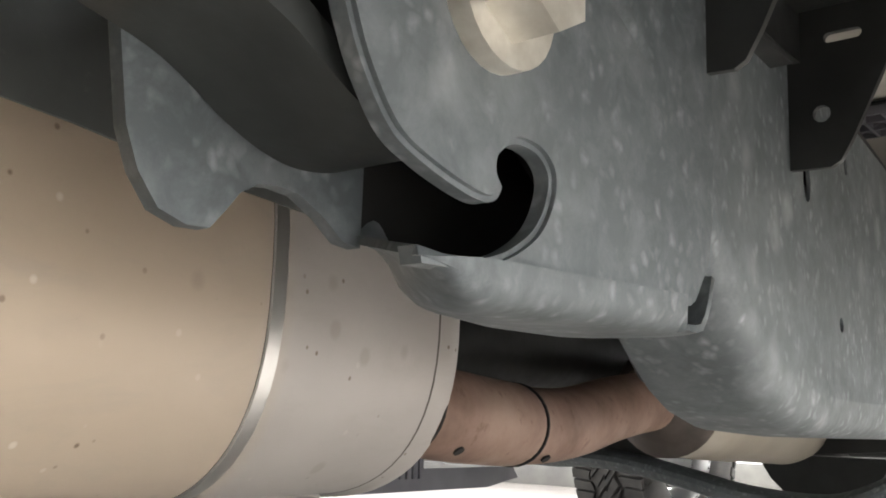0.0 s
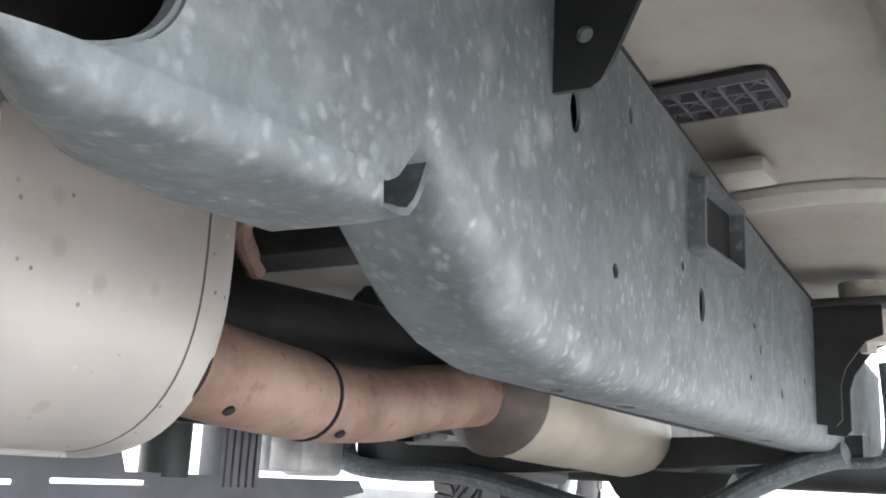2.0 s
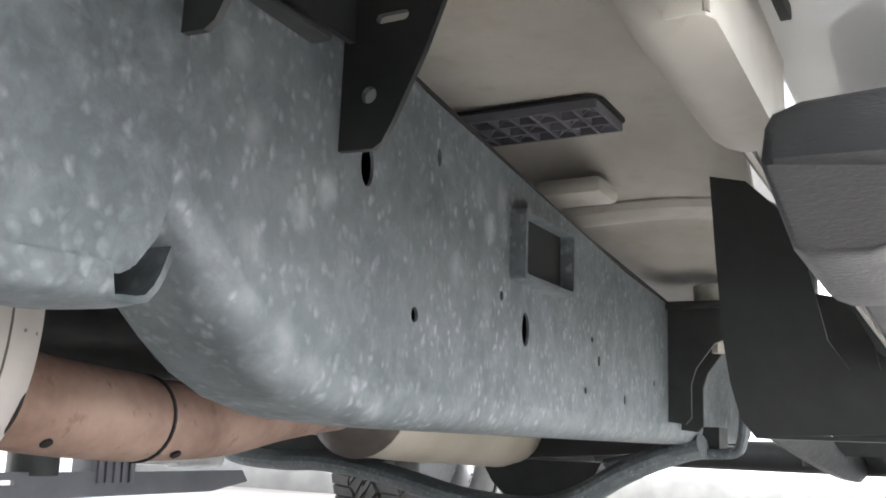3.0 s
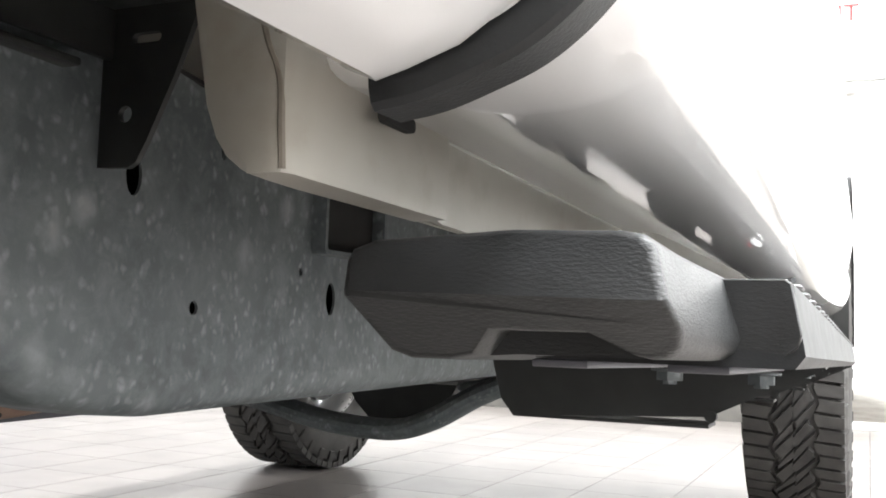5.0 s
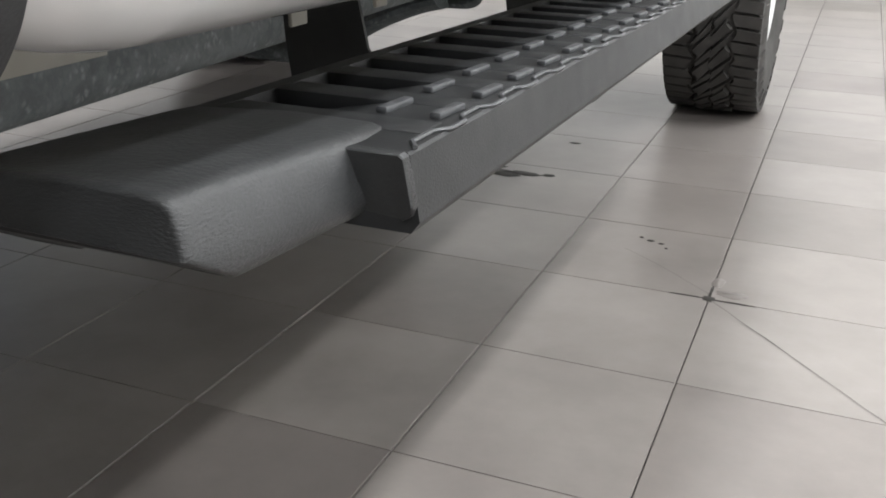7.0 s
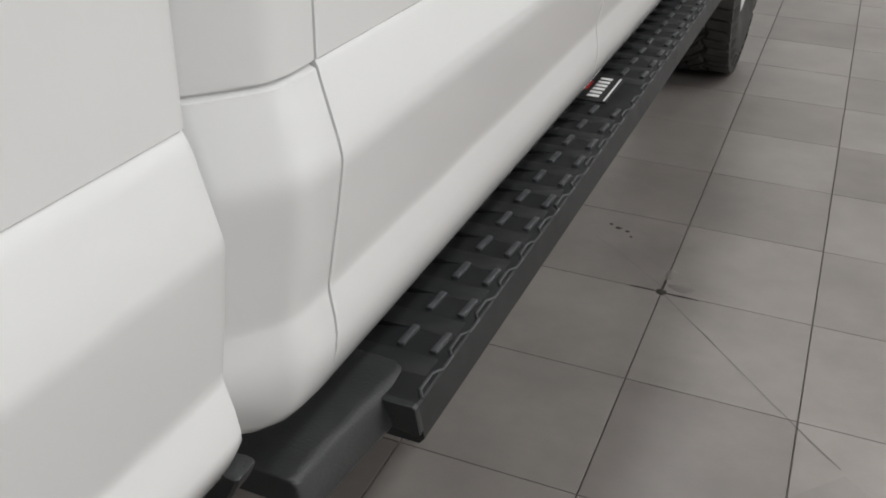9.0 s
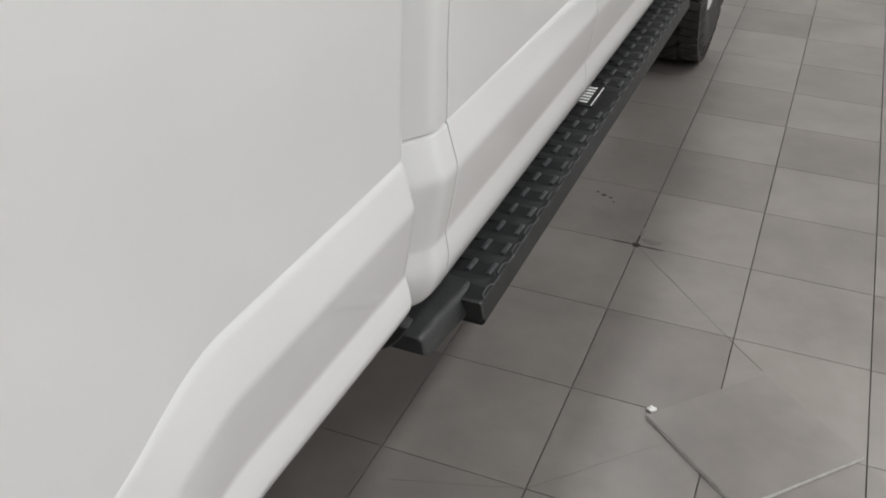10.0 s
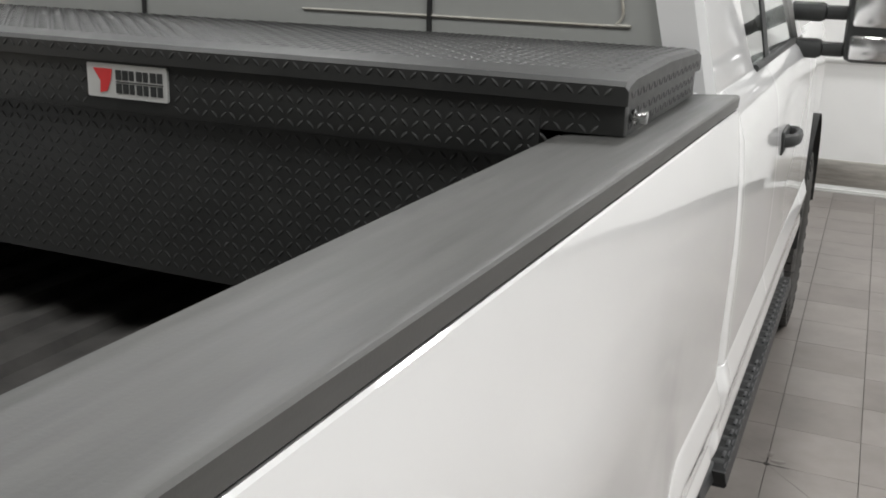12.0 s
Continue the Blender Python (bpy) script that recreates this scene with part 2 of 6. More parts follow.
    col = k.mix(scuff, col, (0.27, 0.25, 0.235))
    dirt = k.ramp(k.noise(1.1, 2, 0.5, geo), [(0.4, 0.0), (0.75, 0.3)])
    k.color(k.mix(dirt, col, (0.150, 0.134, 0.123))).rough(k.noise(3, 3, 0.5, geo), 0.27, 0.36).bump(k.noise(90, 4, 0.5, geo), 0.05, 0.001)
    k.set("Specular IOR Level", 0.32)
    M["tile"] = k.m
    k = Mat("grout", (0.06, 0.055, 0.05), 0.85)
    k.color(k.ramp(k.noise(3, 5), [(0.34, (0.045, 0.04, 0.037)), (0.52, (0.16, 0.147, 0.137))]))
    M["grout"] = k.m
    k = Mat("wall_paint", (0.82, 0.82, 0.81), 0.6)
    k.color(k.ramp(k.noise(1.2, 4), [(0.3, (0.80, 0.80, 0.79)), (0.7, (0.84, 0.84, 0.83))])).bump(k.noise(180, 3), 0.08, 0.001)
    M["wall"] = k.m
    # grey for the unseen ceiling and south wall, to cut bounce and deepen shadows
    k = Mat("ceiling_paint", (0.4, 0.4, 0.39), 0.7)
    k.color(k.ramp(k.noise(2, 4), [(0.3, (0.36, 0.36, 0.355)), (0.7, (0.42, 0.42, 0.41))]))
    M["ceil"] = k.m
    k = Mat("brushed_stainless", (0.48, 0.46, 0.42), 0.35, 0.9)
    k.color(k.ramp(k.noise(4, 5, 0.6, k.scaled(1, 1, 8)), [(0.3, (0.34, 0.325, 0.295)), (0.7, (0.56, 0.54, 0.50))])).rough(k.noise(5, 5, 0.6, k.scaled(0.6, 1, 30)), 0.28, 0.5)
    M["kick"] = k.m
    k = Mat("dark_base", (0.12, 0.115, 0.105), 0.5)
    k.color(k.ramp(k.noise(6, 4), [(0.3, (0.10, 0.095, 0.088)), (0.7, (0.15, 0.145, 0.13))]))
    M["base"] = k.m
    k = Mat("lamp_diffuser", (0.9, 0.9, 0.9), 0.6)
    k.set("Emission Color", (1, 0.985, 0.96, 1))
    k.set("Emission Strength", 5.0)
    M["diffuser"] = k.m
    k = Mat("red_sign", (0.55, 0.03, 0.03), 0.5)
    M["red"] = k.m
    k = Mat("badge_silver", (0.62, 0.62, 0.60), 0.4, 0.5)
    k.rough(k.noise(60, 3), 0.3, 0.5)
    M["silver"] = k.m
    k = Mat("oil_stain", (0.022, 0.02, 0.018), 0.55)
    k.set("Specular IOR Level", 0.2)
    k.color(k.ramp(k.noise(40, 4), [(0.3, (0.012, 0.011, 0.010)), (0.7, (0.05, 0.045, 0.04))]))
    M["stain"] = k.m
    k = Mat("white_edge", (0.72, 0.71, 0.69), 0.6)
    k.color(k.ramp(k.noise(50, 4), [(0.3, (0.6, 0.59, 0.56)), (0.7, (0.78, 0.77, 0.75))]))
    M["chalk"] = k.m
    return M


M = make_materials()

# ---- mesh helpers ----


def finish(bm, sharp=32):
    """Smooth shading with sharp edges past an angle."""
    lim = radians(sharp)
    for f in bm.faces:
        f.smooth = True
    for e in bm.edges:
        e.smooth = len(e.link_faces) == 2 and e.calc_face_angle(0) < lim


def mesh_of(name, bm, mat, sharp=32):
    bmesh.ops.recalc_face_normals(bm, faces=bm.faces[:])
    finish(bm, sharp)
    me = bpy.data.meshes.new(name)
    bm.to_mesh(me)
    bm.free()
    me.materials.append(M[mat])
    return me


def part(name, bm, mat, parent=None, label="", sharp=32, solid=0.0, kind="", flat=False):
    """Links a bmesh as one mesh object, under a thing or a part."""
    ob = new(name, mesh_of(name, bm, mat, sharp))
    if solid:
        s = ob.modifiers.new("thickness", "SOLIDIFY")
        s.thickness, s.offset = solid, 0.0
    if flat:
        w = ob.modifiers.new("face_normals", "WEIGHTED_NORMAL")
        w.weight, w.keep_sharp = 80, True
    ob.parent = parent
    return tagged(ob, label=label, kind=kind)


def thing(name, label, category, at=(0, 0, 0), group="", kind=""):
    ob = new(name)
    ob.location = at
    ob.empty_display_size = 0.1
    return tagged(ob, label, category, group, kind)


def B():
    return bmesh.new()


def box(bm, lo, hi, bevel=0.0, m=None):
    """A box between two corners, bevelled, moved by m."""
    lo, hi = Vector(lo), Vector(hi)
    r = bmesh.ops.create_cube(bm, size=1, matrix=Matrix.LocRotScale((lo + hi) / 2, None, hi - lo))
    vs = r["verts"]
    if bevel:
        es = list({e for v in vs for e in v.link_edges})
        out = bmesh.ops.bevel(bm, geom=es, offset=bevel, segments=2, affect="EDGES", profile=0.5)
        vs = list({v for f in out["faces"] for v in f.verts} | {v for v in vs if v.is_valid})
        seen, stack = set(vs), list(vs)
        while stack:
            for e in stack.pop().link_edges:
                for v in e.verts:
                    if v not in seen:
                        seen.add(v)
                        stack.append(v)
        vs = list(seen)
    if m is not None:
        bmesh.ops.transform(bm, matrix=m, verts=vs)
    return vs


def rod(bm, a, b, r, n=16, r2=None):
    """A closed cylinder or cone between two points."""
    a, b = Vector(a), Vector(b)
    q = (b - a).to_track_quat("Z", "Y").to_matrix().to_4x4()
    m = Matrix.Translation((a + b) / 2) @ q
    return bmesh.ops.create_cone(bm, cap_ends=True, segments=n, radius1=r, radius2=r if r2 is None else r2, depth=(b - a).length, matrix=m)["verts"]


def smooth_path(pts, per=8):
    """Points on a Catmull-Rom curve through pts."""
    pts = [Vector(p) for p in pts]
    ext = [2 * pts[0] - pts[1]] + pts + [2 * pts[-1] - pts[-2]]
    out = []
    for i in range(1, len(ext) - 2):
        p0, p1, p2, p3 = ext[i - 1 : i + 3]
        for j in range(per):
            t = j / per
            out.append(0.5 * (2 * p1 + (p2 - p0) * t + (2 * p0 - 5 * p1 + 4 * p2 - p3) * t * t + (3 * p1 - p0 - 3 * p2 + p3) * t**3))
    return out + [pts[-1]]


def sweep(bm, path, section, caps=True):
    """Sweeps a closed section, given as (side, up) pairs or a function of the step, along a path."""
    rings, side = [], None
    for i, p in enumerate(path):
        d = (path[min(i + 1, len(path) - 1)] - path[max(i - 1, 0)]).normalized()
        side = d.cross(Vector((0, 0, 1))) if side is None else side - d * side.dot(d)
        if side.length < 1e-5:
            side = Vector((1, 0, 0))
        side.normalize()
        up = side.cross(d)
        sec = section(i / (len(path) - 1)) if callable(section) else section
        rings.append([bm.verts.new(p + side * a + up * b) for a, b in sec])
    n = len(rings[0])
    for r, s in zip(rings, rings[1:]):
        for k in range(n):
            bm.faces.new((r[k], r[(k + 1) % n], s[(k + 1) % n], s[k]))
    if caps:
        bm.faces.new(rings[0])
        bm.faces.new(rings[-1][::-1])
    return rings


def circle(r, n=16, ry=None):
    return [(r * math.cos(2 * math.pi * i / n), (ry or r) * math.sin(2 * math.pi * i / n)) for i in range(n)]


def loft(bm, rows, closed=False):
    """Faces between rows of points."""
    vs = [[bm.verts.new(p) for p in row] for row in rows]
    for a, b in zip(vs, vs[1:]):
        n = len(a)
        for k in range(n if closed else n - 1):
            q = (a[k], a[(k + 1) % n], b[(k + 1) % n], b[k])
            if len({v.co.to_tuple(5) for v in q}) > 2:
                bm.faces.new(q)
    return vs


def plate(bm, outline, axis, lo, hi, holes=()):
    """A flat plate: outline of 2D points in the plane across axis, from lo to hi along it; holes go through."""

    def at(p, d):
        return {"x": (d, p[0], p[1]), "y": (p[0], d, p[1]), "z": (p[0], p[1], d)}[axis]

    edges = []
    loops = []
    for loop in (outline, *holes):
        vs = [bm.verts.new(at(p, lo)) for p in loop]
        loops.append(vs)
        edges += [bm.edges.new((vs[i], vs[(i + 1) % len(vs)])) for i in range(len(vs))]
    faces = [g for g in bmesh.ops.triangle_fill(bm, edges=edges, use_beauty=True)["geom"] if isinstance(g, bmesh.types.BMFace)]
    ext = bmesh.ops.extrude_face_region(bm, geom=faces)
    vs = [g for g in ext["geom"] if isinstance(g, bmesh.types.BMVert)]
    step = {"x": (hi - lo, 0, 0), "y": (0, hi - lo, 0), "z": (0, 0, hi - lo)}[axis]
    bmesh.ops.translate(bm, vec=step, verts=vs)


def disc2(cx, cy, r, n=14, ry=None):
    return [(cx + a, cy + b) for a, b in circle(r, n, ry)]


def rounded(x0, z0, x1, z1, r, n=4):
    """A rounded rectangle as 2D points."""
    out = []
    for cx, cz, a0 in ((x1 - r, z1 - r, 0), (x0 + r, z1 - r, 90), (x0 + r, z0 + r, 180), (x1 - r, z0 + r, 270)):
        for i in range(n + 1):
            a = radians(a0 + 90 * i / n)
            out.append((cx + r * math.cos(a), cz + r * math.sin(a)))
    return out

# ---- the showroom ----
X0, X1, Y0, Y1 = -6.5, 4.2, -6.0, 6.45
TX, TY = 0.2920, 0.3148  # tile pitch
TOX, TOY = 0.421, 0.811  # a joint crossing


def tile_mesh():
    bm = B()
    w, d = TX / 2 - 0.0010, TY / 2 - 0.0007
    rows = [[(-w, -d, -0.008), (w, -d, -0.008), (w, d, -0.008), (-w, d, -0.008)], [(-w, -d, -0.0012), (w, -d, -0.0012), (w, d, -0.0012), (-w, d, -0.0012)]]
    e = 0.0008
    rows.append([(-w + e, -d + e / 2, 0), (w - e, -d + e / 2, 0), (w - e, d - e / 2, 0), (-w + e, d - e / 2, 0)])
    vs = loft(bm, rows, closed=True)
    bm.faces.new(vs[-1])
    return mesh_of("floor_tile", bm, "tile", 20)


def build_floor():
    bm = B()
    box(bm, (X0, Y0, -0.2), (X1, Y1, -0.006))
    fl = part("floor", bm, "grout", None, "showroom floor of taupe porcelain tiles with dark joints", kind="structure")
    return fl


def build_room():
    t = 0.15
    bm = B()
    # north wall with a door opening
    DX0, DX1, DH = -0.05, 0.885, 2.1
    box(bm, (X0, Y1, 0), (DX0, Y1 + t, CEIL))
    box(bm, (DX1, Y1, 0), (X1, Y1 + t, CEIL))
    box(bm, (DX0, Y1, DH), (DX1, Y1 + t, CEIL))
    part("wall_north", bm, "wall", None, "plain white painted showroom wall", kind="structure")
    # leaf of the door
    bm = B()
    box(bm, (DX0 + 0.004, Y1 + 0.012, 0.012), (DX1 - 0.004, Y1 + 0.055, DH - 0.004), 0.002)
    d = part("door_1", bm, "wall", None, "white exit door with a stainless kick plate", kind="structure")
    bm = B()
    box(bm, (DX0 + 0.02, Y1 + 0.006, 0.05), (DX1 - 0.02, Y1 + 0.011, 0.245), 0.001)
    part("kick_plate", bm, "kick", d, "brushed stainless kick plate")
    bm = B()
    box(bm, (DX0 + 0.08, Y1 - 0.06, 0.965), (DX1 - 0.06, Y1 - 0.03, 1.005), 0.008)
    for x in (DX0 + 0.1, DX1 - 0.12):
        box(bm, (x, Y1 - 0.035, 0.955), (x + 0.05, Y1 + 0.011, 1.015), 0.006)
    part("push_bar", bm, "silver", d, "satin metal push bar")
    bm = B()
    box(bm, (DX0 + 0.12, Y1 - 0.05, 2.02), (DX0 + 0.42, Y1 + 0.011, 2.075), 0.008)
    rod(bm, (DX0 + 0.3, Y1 - 0.03, 2.09), (DX0 + 0.62, Y1 - 0.16, 2.1), 0.011, 8)
    rod(bm, (DX0 + 0.62, Y1 - 0.16, 2.1), (DX0 + 0.75, Y1 - 0.0, 2.12), 0.009, 8)
    part("door_closer", bm, "silver", d, "grey door closer with its arm")
    bm = B()
    box(bm, (DX0 - 0.045, Y1 - 0.012, 0.0), (DX0, Y1 - 0.0, DH + 0.045), 0.003)
    box(bm, (DX1, Y1 - 0.012, 0.0), (DX1 + 0.04, Y1 - 0.0, DH + 0.045), 0.003)
    box(bm, (DX0, Y1 - 0.012, DH), (DX1, Y1 - 0.0, DH + 0.045), 0.003)
    part("trim", bm, "wall", None, "white painted door frame", kind="structure")
    bm = B()
    box(bm, (DX0, Y1 - 0.03, 0.0005), (DX1, Y1 + 0.05, 0.009), 0.002)
    box(bm, (DX0, Y1 - 0.012, 0.009), (DX1, Y1 + 0.01, 0.02), 0.002)
    part("door_sill", bm, "silver", None, "metal threshold under the door", kind="structure")
    bm = B()
    box(bm, (DX1 + 0.04, Y1 - 0.012, 0), (X1, Y1, 0.1), 0.002)
    box(bm, (X0, Y1 - 0.012, 0), (DX0 - 0.045, Y1, 0.24), 0.002)
    part("baseboard", bm, "base", None, "dark grey-brown baseboard", kind="structure")
    # exit sign over the door
    sign = thing("exit_sign", "white exit sign with red letters over the door", "sign", (0.2, Y1, 2.5))
    bm = B()
    box(bm, (-0.14, -0.045, -0.08), (0.18, 0, 0.12), 0.004)
    part("sign_body", bm, "wall", sign)
    cu = bpy.data.curves.new("exit_letters", "FONT")
    cu.body, cu.size, cu.extrude, cu.align_x = "EXIT", 0.15, 0.002, "CENTER"
    tx = new("exit_letters_curve", cu)
    me = bpy.data.meshes.new_from_object(tx)
    bpy.data.objects.remove(tx)
    me.materials.clear()
    me.materials.append(M["red"])
    lt = tagged(new("lettering", me), "red letters EXIT")
    lt.parent = sign
    lt.matrix_local = pose(0.02, -0.049, -0.04, 90, 0, 0)
    # the other walls
    bm = B()
    box(bm, (X1, Y0, 0), (X1 + t, Y1 + t, CEIL))
    part("wall_east", bm, "wall", None, "plain white painted wall", kind="structure")
    bm = B()
    box(bm, (X0 - t, Y0 - t, 0), (X1 + t, Y0, CEIL))
    part("wall_south", bm, "ceil", None, "unseen plain grey wall, dulled to cut bounce light", kind="structure")
    # unseen west wall, with an assumed row of tall shop windows
    bm = B()
    box(bm, (X0 - t, Y0, 0), (X0, Y1 + t, 0.35))
    box(bm, (X0 - t, Y0, 2.9), (X0, Y1 + t, CEIL))
    for y in np.linspace(Y0, Y1, 6):
        box(bm, (X0 - t, y - 0.06, 0.35), (X0, y + 0.06, 2.9))
    part("wall_west", bm, "wall", None, "unseen white wall with assumed tall window openings", kind="structure")
    bm = B()
    box(bm, (X0 - t, Y0 - t, CEIL), (X1 + t, Y1 + t, CEIL + 0.12))
    part("ceiling", bm, "ceil", None, "unseen plain grey ceiling, dulled to cut bounce light", kind="structure")
    # ceiling lights
    bm = B()
    box(bm, (-0.16, -0.62, -0.03), (-0.125, 0.62, 0), 0.003)
    box(bm, (0.125, -0.62, -0.03), (0.16, 0.62, 0), 0.003)
    box(bm, (-0.125, -0.62, -0.03), (0.125, -0.585, 0), 0.003)
    box(bm, (-0.125, 0.585, -0.03), (0.125, 0.62, 0), 0.003)
    first = thing("ceiling_light", "long white ceiling strip light, lit", "ceiling light", (LIGHTS[0][0], LIGHTS[0][1], CEIL), "ceiling lights")
    part("light_frame", bm, "silver", first)
    bm = B()
    box(bm, (-0.123, -0.583, -0.022), (0.123, 0.583, -0.004))
    part("diffuser", bm, "diffuser", first, "glowing white diffuser")
    for x, y, w in LIGHTS[1:]:
        copy_thing(first, pose(x, y, CEIL))


floor = build_floor()
build_room()
# area lamp added at the assumed windows, to light from the left
area_lamp("window_daylight", X0 - 0.02, 0.2, 1.65, 2.4, 11.5, 18, (0, -90, 0), (0.93, 0.97, 1.0))

# ---- the pickup truck ----
truck = thing("pickup_truck", "white pickup truck with an extended cab and black running board", "pickup truck", (-0.665, 1.3, 0))
truck.matrix_world = Matrix.Identity(4)
CX = -0.665  # middle of the truck


def side_shift(y):
    """How far the body side stands out, along the truck."""
    return -0.024 * max(0.0, 0.38 - y) ** 1.15


def upper(z):
    """0 at the lower body, 1 at the bed rail."""
    return min(1.0, max(0.0, (z - 0.9) / 0.3))


def lean(x, y, z):
    """The bed side tapers inwards and its rail climbs a little towards the tail."""
    u, b = upper(z), 0.38 - y
    return (x + side_shift(y) * (1 - u) - 0.0115 * b * u, y, z + 0.0125 * b * u)


ARCH_Y, ARCH_Z, ARCH_R = -0.64, 0.53, 0.513


def bed_profile(y):
    """(x, z) points of the bed side from its top lip down to the rolled bottom edge."""
    f = min(1.0, max(0.0, (y + 0.15) / 0.20))  # the lower step fades out towards the arch
    f = f * f * (3 - 2 * f)
    d = 0.045 * (1 - f)
    e = 0.7 + 0.5 * min(1.0, max(0.0, (0.3 - y) / 0.6))  # the shoulder rounds out towards the tail
    return [
        (0.347, 1.3755), (0.3512, 1.3775), (0.3533, 1.3750), (0.3550 + 0.0006 * e, 1.362), (0.3580 + 0.0052 * e, 1.31), (0.3615 + 0.0088 * e, 1.25), (0.3635 + 0.0101 * e, 1.21), (0.3650 + 0.0101 * e, 1.17), (0.3665 + 0.0090 * e, 1.13), (0.3676 + 0.0070 * e, 1.09), (0.3688 + 0.0030 * e, 1.01),
        (0.3692, 0.94), (0.3695, 0.90 - d), (0.3695, 0.8625 - d), (0.3695, 0.8617 - d), (0.3685, 0.8607 - d), (0.3688, 0.8593 - d), (0.3702, 0.8570 - d),
        (0.3710 + 0.0022 * f, 0.8500 - d), (0.3740 + 0.0072 * f, 0.815 - d), (0.3745 + 0.0082 * f, 0.808 - d), (0.3748 + 0.0085 * f, 0.803 - d), (0.3750 + 0.0078 * f, 0.797 - d),
        (0.3755 + 0.0015 * f, 0.757 - d * 0.6), (0.3755 - 0.0042 * f, 0.721 - d * 0.4), (0.3755 - 0.0050 * f, 0.7155 - d * 0.3), (0.3757 - 0.0045 * f, 0.711 - d * 0.2), (0.376, 0.694), (0.3785, 0.681), (0.3785, 0.674),
        (0.374, 0.663), (0.366, 0.648), (0.353, 0.629), (0.337, 0.6115), (0.318, 0.5985), (0.302, 0.5928), (0.292, 0.5900), (0.2815, 0.5945), (0.266, 0.606), (0.245, 0.622), (0.215, 0.645), (0.16, 0.69),
    ]


def arch_bottom(y):
    d = abs(y - ARCH_Y)
    return ARCH_Z + math.sqrt(ARCH_R**2 - d * d) if d < ARCH_R else 0.0


def front_swing(z):
    """The bed's front edge runs forwards towards its lower corner."""
    return float(np.interp(z, [0.58, 0.65, 0.70, 0.77, 0.84], [0.006, 0.0075, 0.0075, 0.006, 0.0]))


def build_bed():
    ys = sorted({0.372, 0.368, *np.linspace(0.36, -0.16, 30), *[ARCH_Y + ARCH_R * math.cos(radians(a)) for a in np.linspace(0.3, 179.7, 60)], *np.linspace(-1.16, -1.74, 12)}, reverse=True)
    bm = B()
    rows = []
    for y in ys:
        z0, s = arch_bottom(y), side_shift(y)
        row = []
        pr = bed_profile(y)
        for k, (x, z) in enumerate(pr):
            if z < z0:
                # meet the arch edge on the profile
                for (xa, za), (xb, zb) in zip(pr, pr[1:]):
                    if za >= z0 > zb:
                        x = xa + (xb - xa) * (za - z0) / (za - zb)
                        break
                z = z0
            inset = 0.0012 if y > 0.369 else 0.0
            flare = min(1.0, max(0.0, (0.74 - math.hypot(y - ARCH_Y, z - ARCH_Z)) / 0.15)) if z > 0.62 else 0.0
            px, py, pz = lean(x - inset + 0.010 * flare * flare * (3 - 2 * flare), y, z)
            row.append((px, py + front_swing(z) * max(0.0, (y - 0.355) / 0.017), pz))
        rows.append(row)
    loft(bm, rows)
    side = part("bed_side", bm, "paint", truck, sharp=28, flat=True)
    # inner return of the front edge
    bm = B()
    front = [(x - 0.004, z) for x, z in bed_profile(0.372) if z > 0.64]
    loft(bm, [[(x, 0.372 + front_swing(z), z) for x, z in front], [(x - 0.03, 0.366 + front_swing(z), z) for x, z in front]])
    part("bed_front_edge", bm, "paint", side)
    # wheel arch lip
    bm = B()
    rows = []
    for a in np.linspace(2, 178, 60):
        c, s = math.cos(radians(a)), math.sin(radians(a))
        y, z = ARCH_Y + (ARCH_R) * c, ARCH_Z + (ARCH_R) * s
        sh = side_shift(y)
        row = []
        for dr, x in ((0.014, 0.3685), (0.010, 0.3702), (0.004, 0.3712), (0.0, 0.3708), (-0.003, 0.3685), (-0.005, 0.361), (-0.004, 0.335)):
            row.append((x + sh + 0.010, ARCH_Y + (ARCH_R + dr) * c, ARCH_Z + (ARCH_R + dr) * s))
        rows.append(row)
    loft(bm, rows)
    part("wheel_arch_lip", bm, "paint", side, sharp=40)
    # wheelhouse liner
    bm = B()
    rows = []
    for a in np.linspace(-10, 190, 40):
        c, s = math.cos(radians(a)), math.sin(radians(a))
        rows.append([(x, ARCH_Y + (ARCH_R + 0.0) * c, ARCH_Z + (ARCH_R + 0.0) * s) for x in (0.345, 0.2, 0.0)])
    loft(bm, rows)
    part("wheelhouse", bm, "dark", truck, "dark wheelhouse liner", solid=0.004)
    # rail cap: black plastic over the top of the bed side, the inside wall below it
    bm = B()
    rows = []
    for y in np.linspace(0.374, -1.74, 40):
        w = -0.02 * (0.38 - y)
        rows.append([lean(x, y, z) for x, z in ((0.342, 1.374), (0.3510, 1.3798), (0.3520, 1.3985), (0.3502, 1.4013), (0.3455, 1.4026), (0.325, 1.4016), (0.285, 1.3982), (0.240, 1.3965), (0.200 - w, 1.3945), (0.184 - w, 1.391), (0.176 - w, 1.382), (0.173 - w, 1.335), (0.180 - w, 1.333))])
    loft(bm, rows, closed=True)
    bm.faces.new([v for v in bm.verts if abs(v.co.y - 0.374) < 1e-5])
    part("rail_cap", bm, "cap", truck, "faded black plastic bed rail cap", sharp=24, flat=True)
    bm = B()
    box(bm, (0.20, -1.74, 0.93), (0.214, 0.36, 1.34))
    part("bed_inner_wall", bm, "dark", truck)
    # far rail
    bm = B()
    box(bm, (2 * CX - 0.345, -1.74, 1.35), (2 * CX - 0.18, 0.37, 1.394), 0.008)
    part("far_rail_cap", bm, "cap", truck, "faded black plastic bed rail cap")
    bm = B()
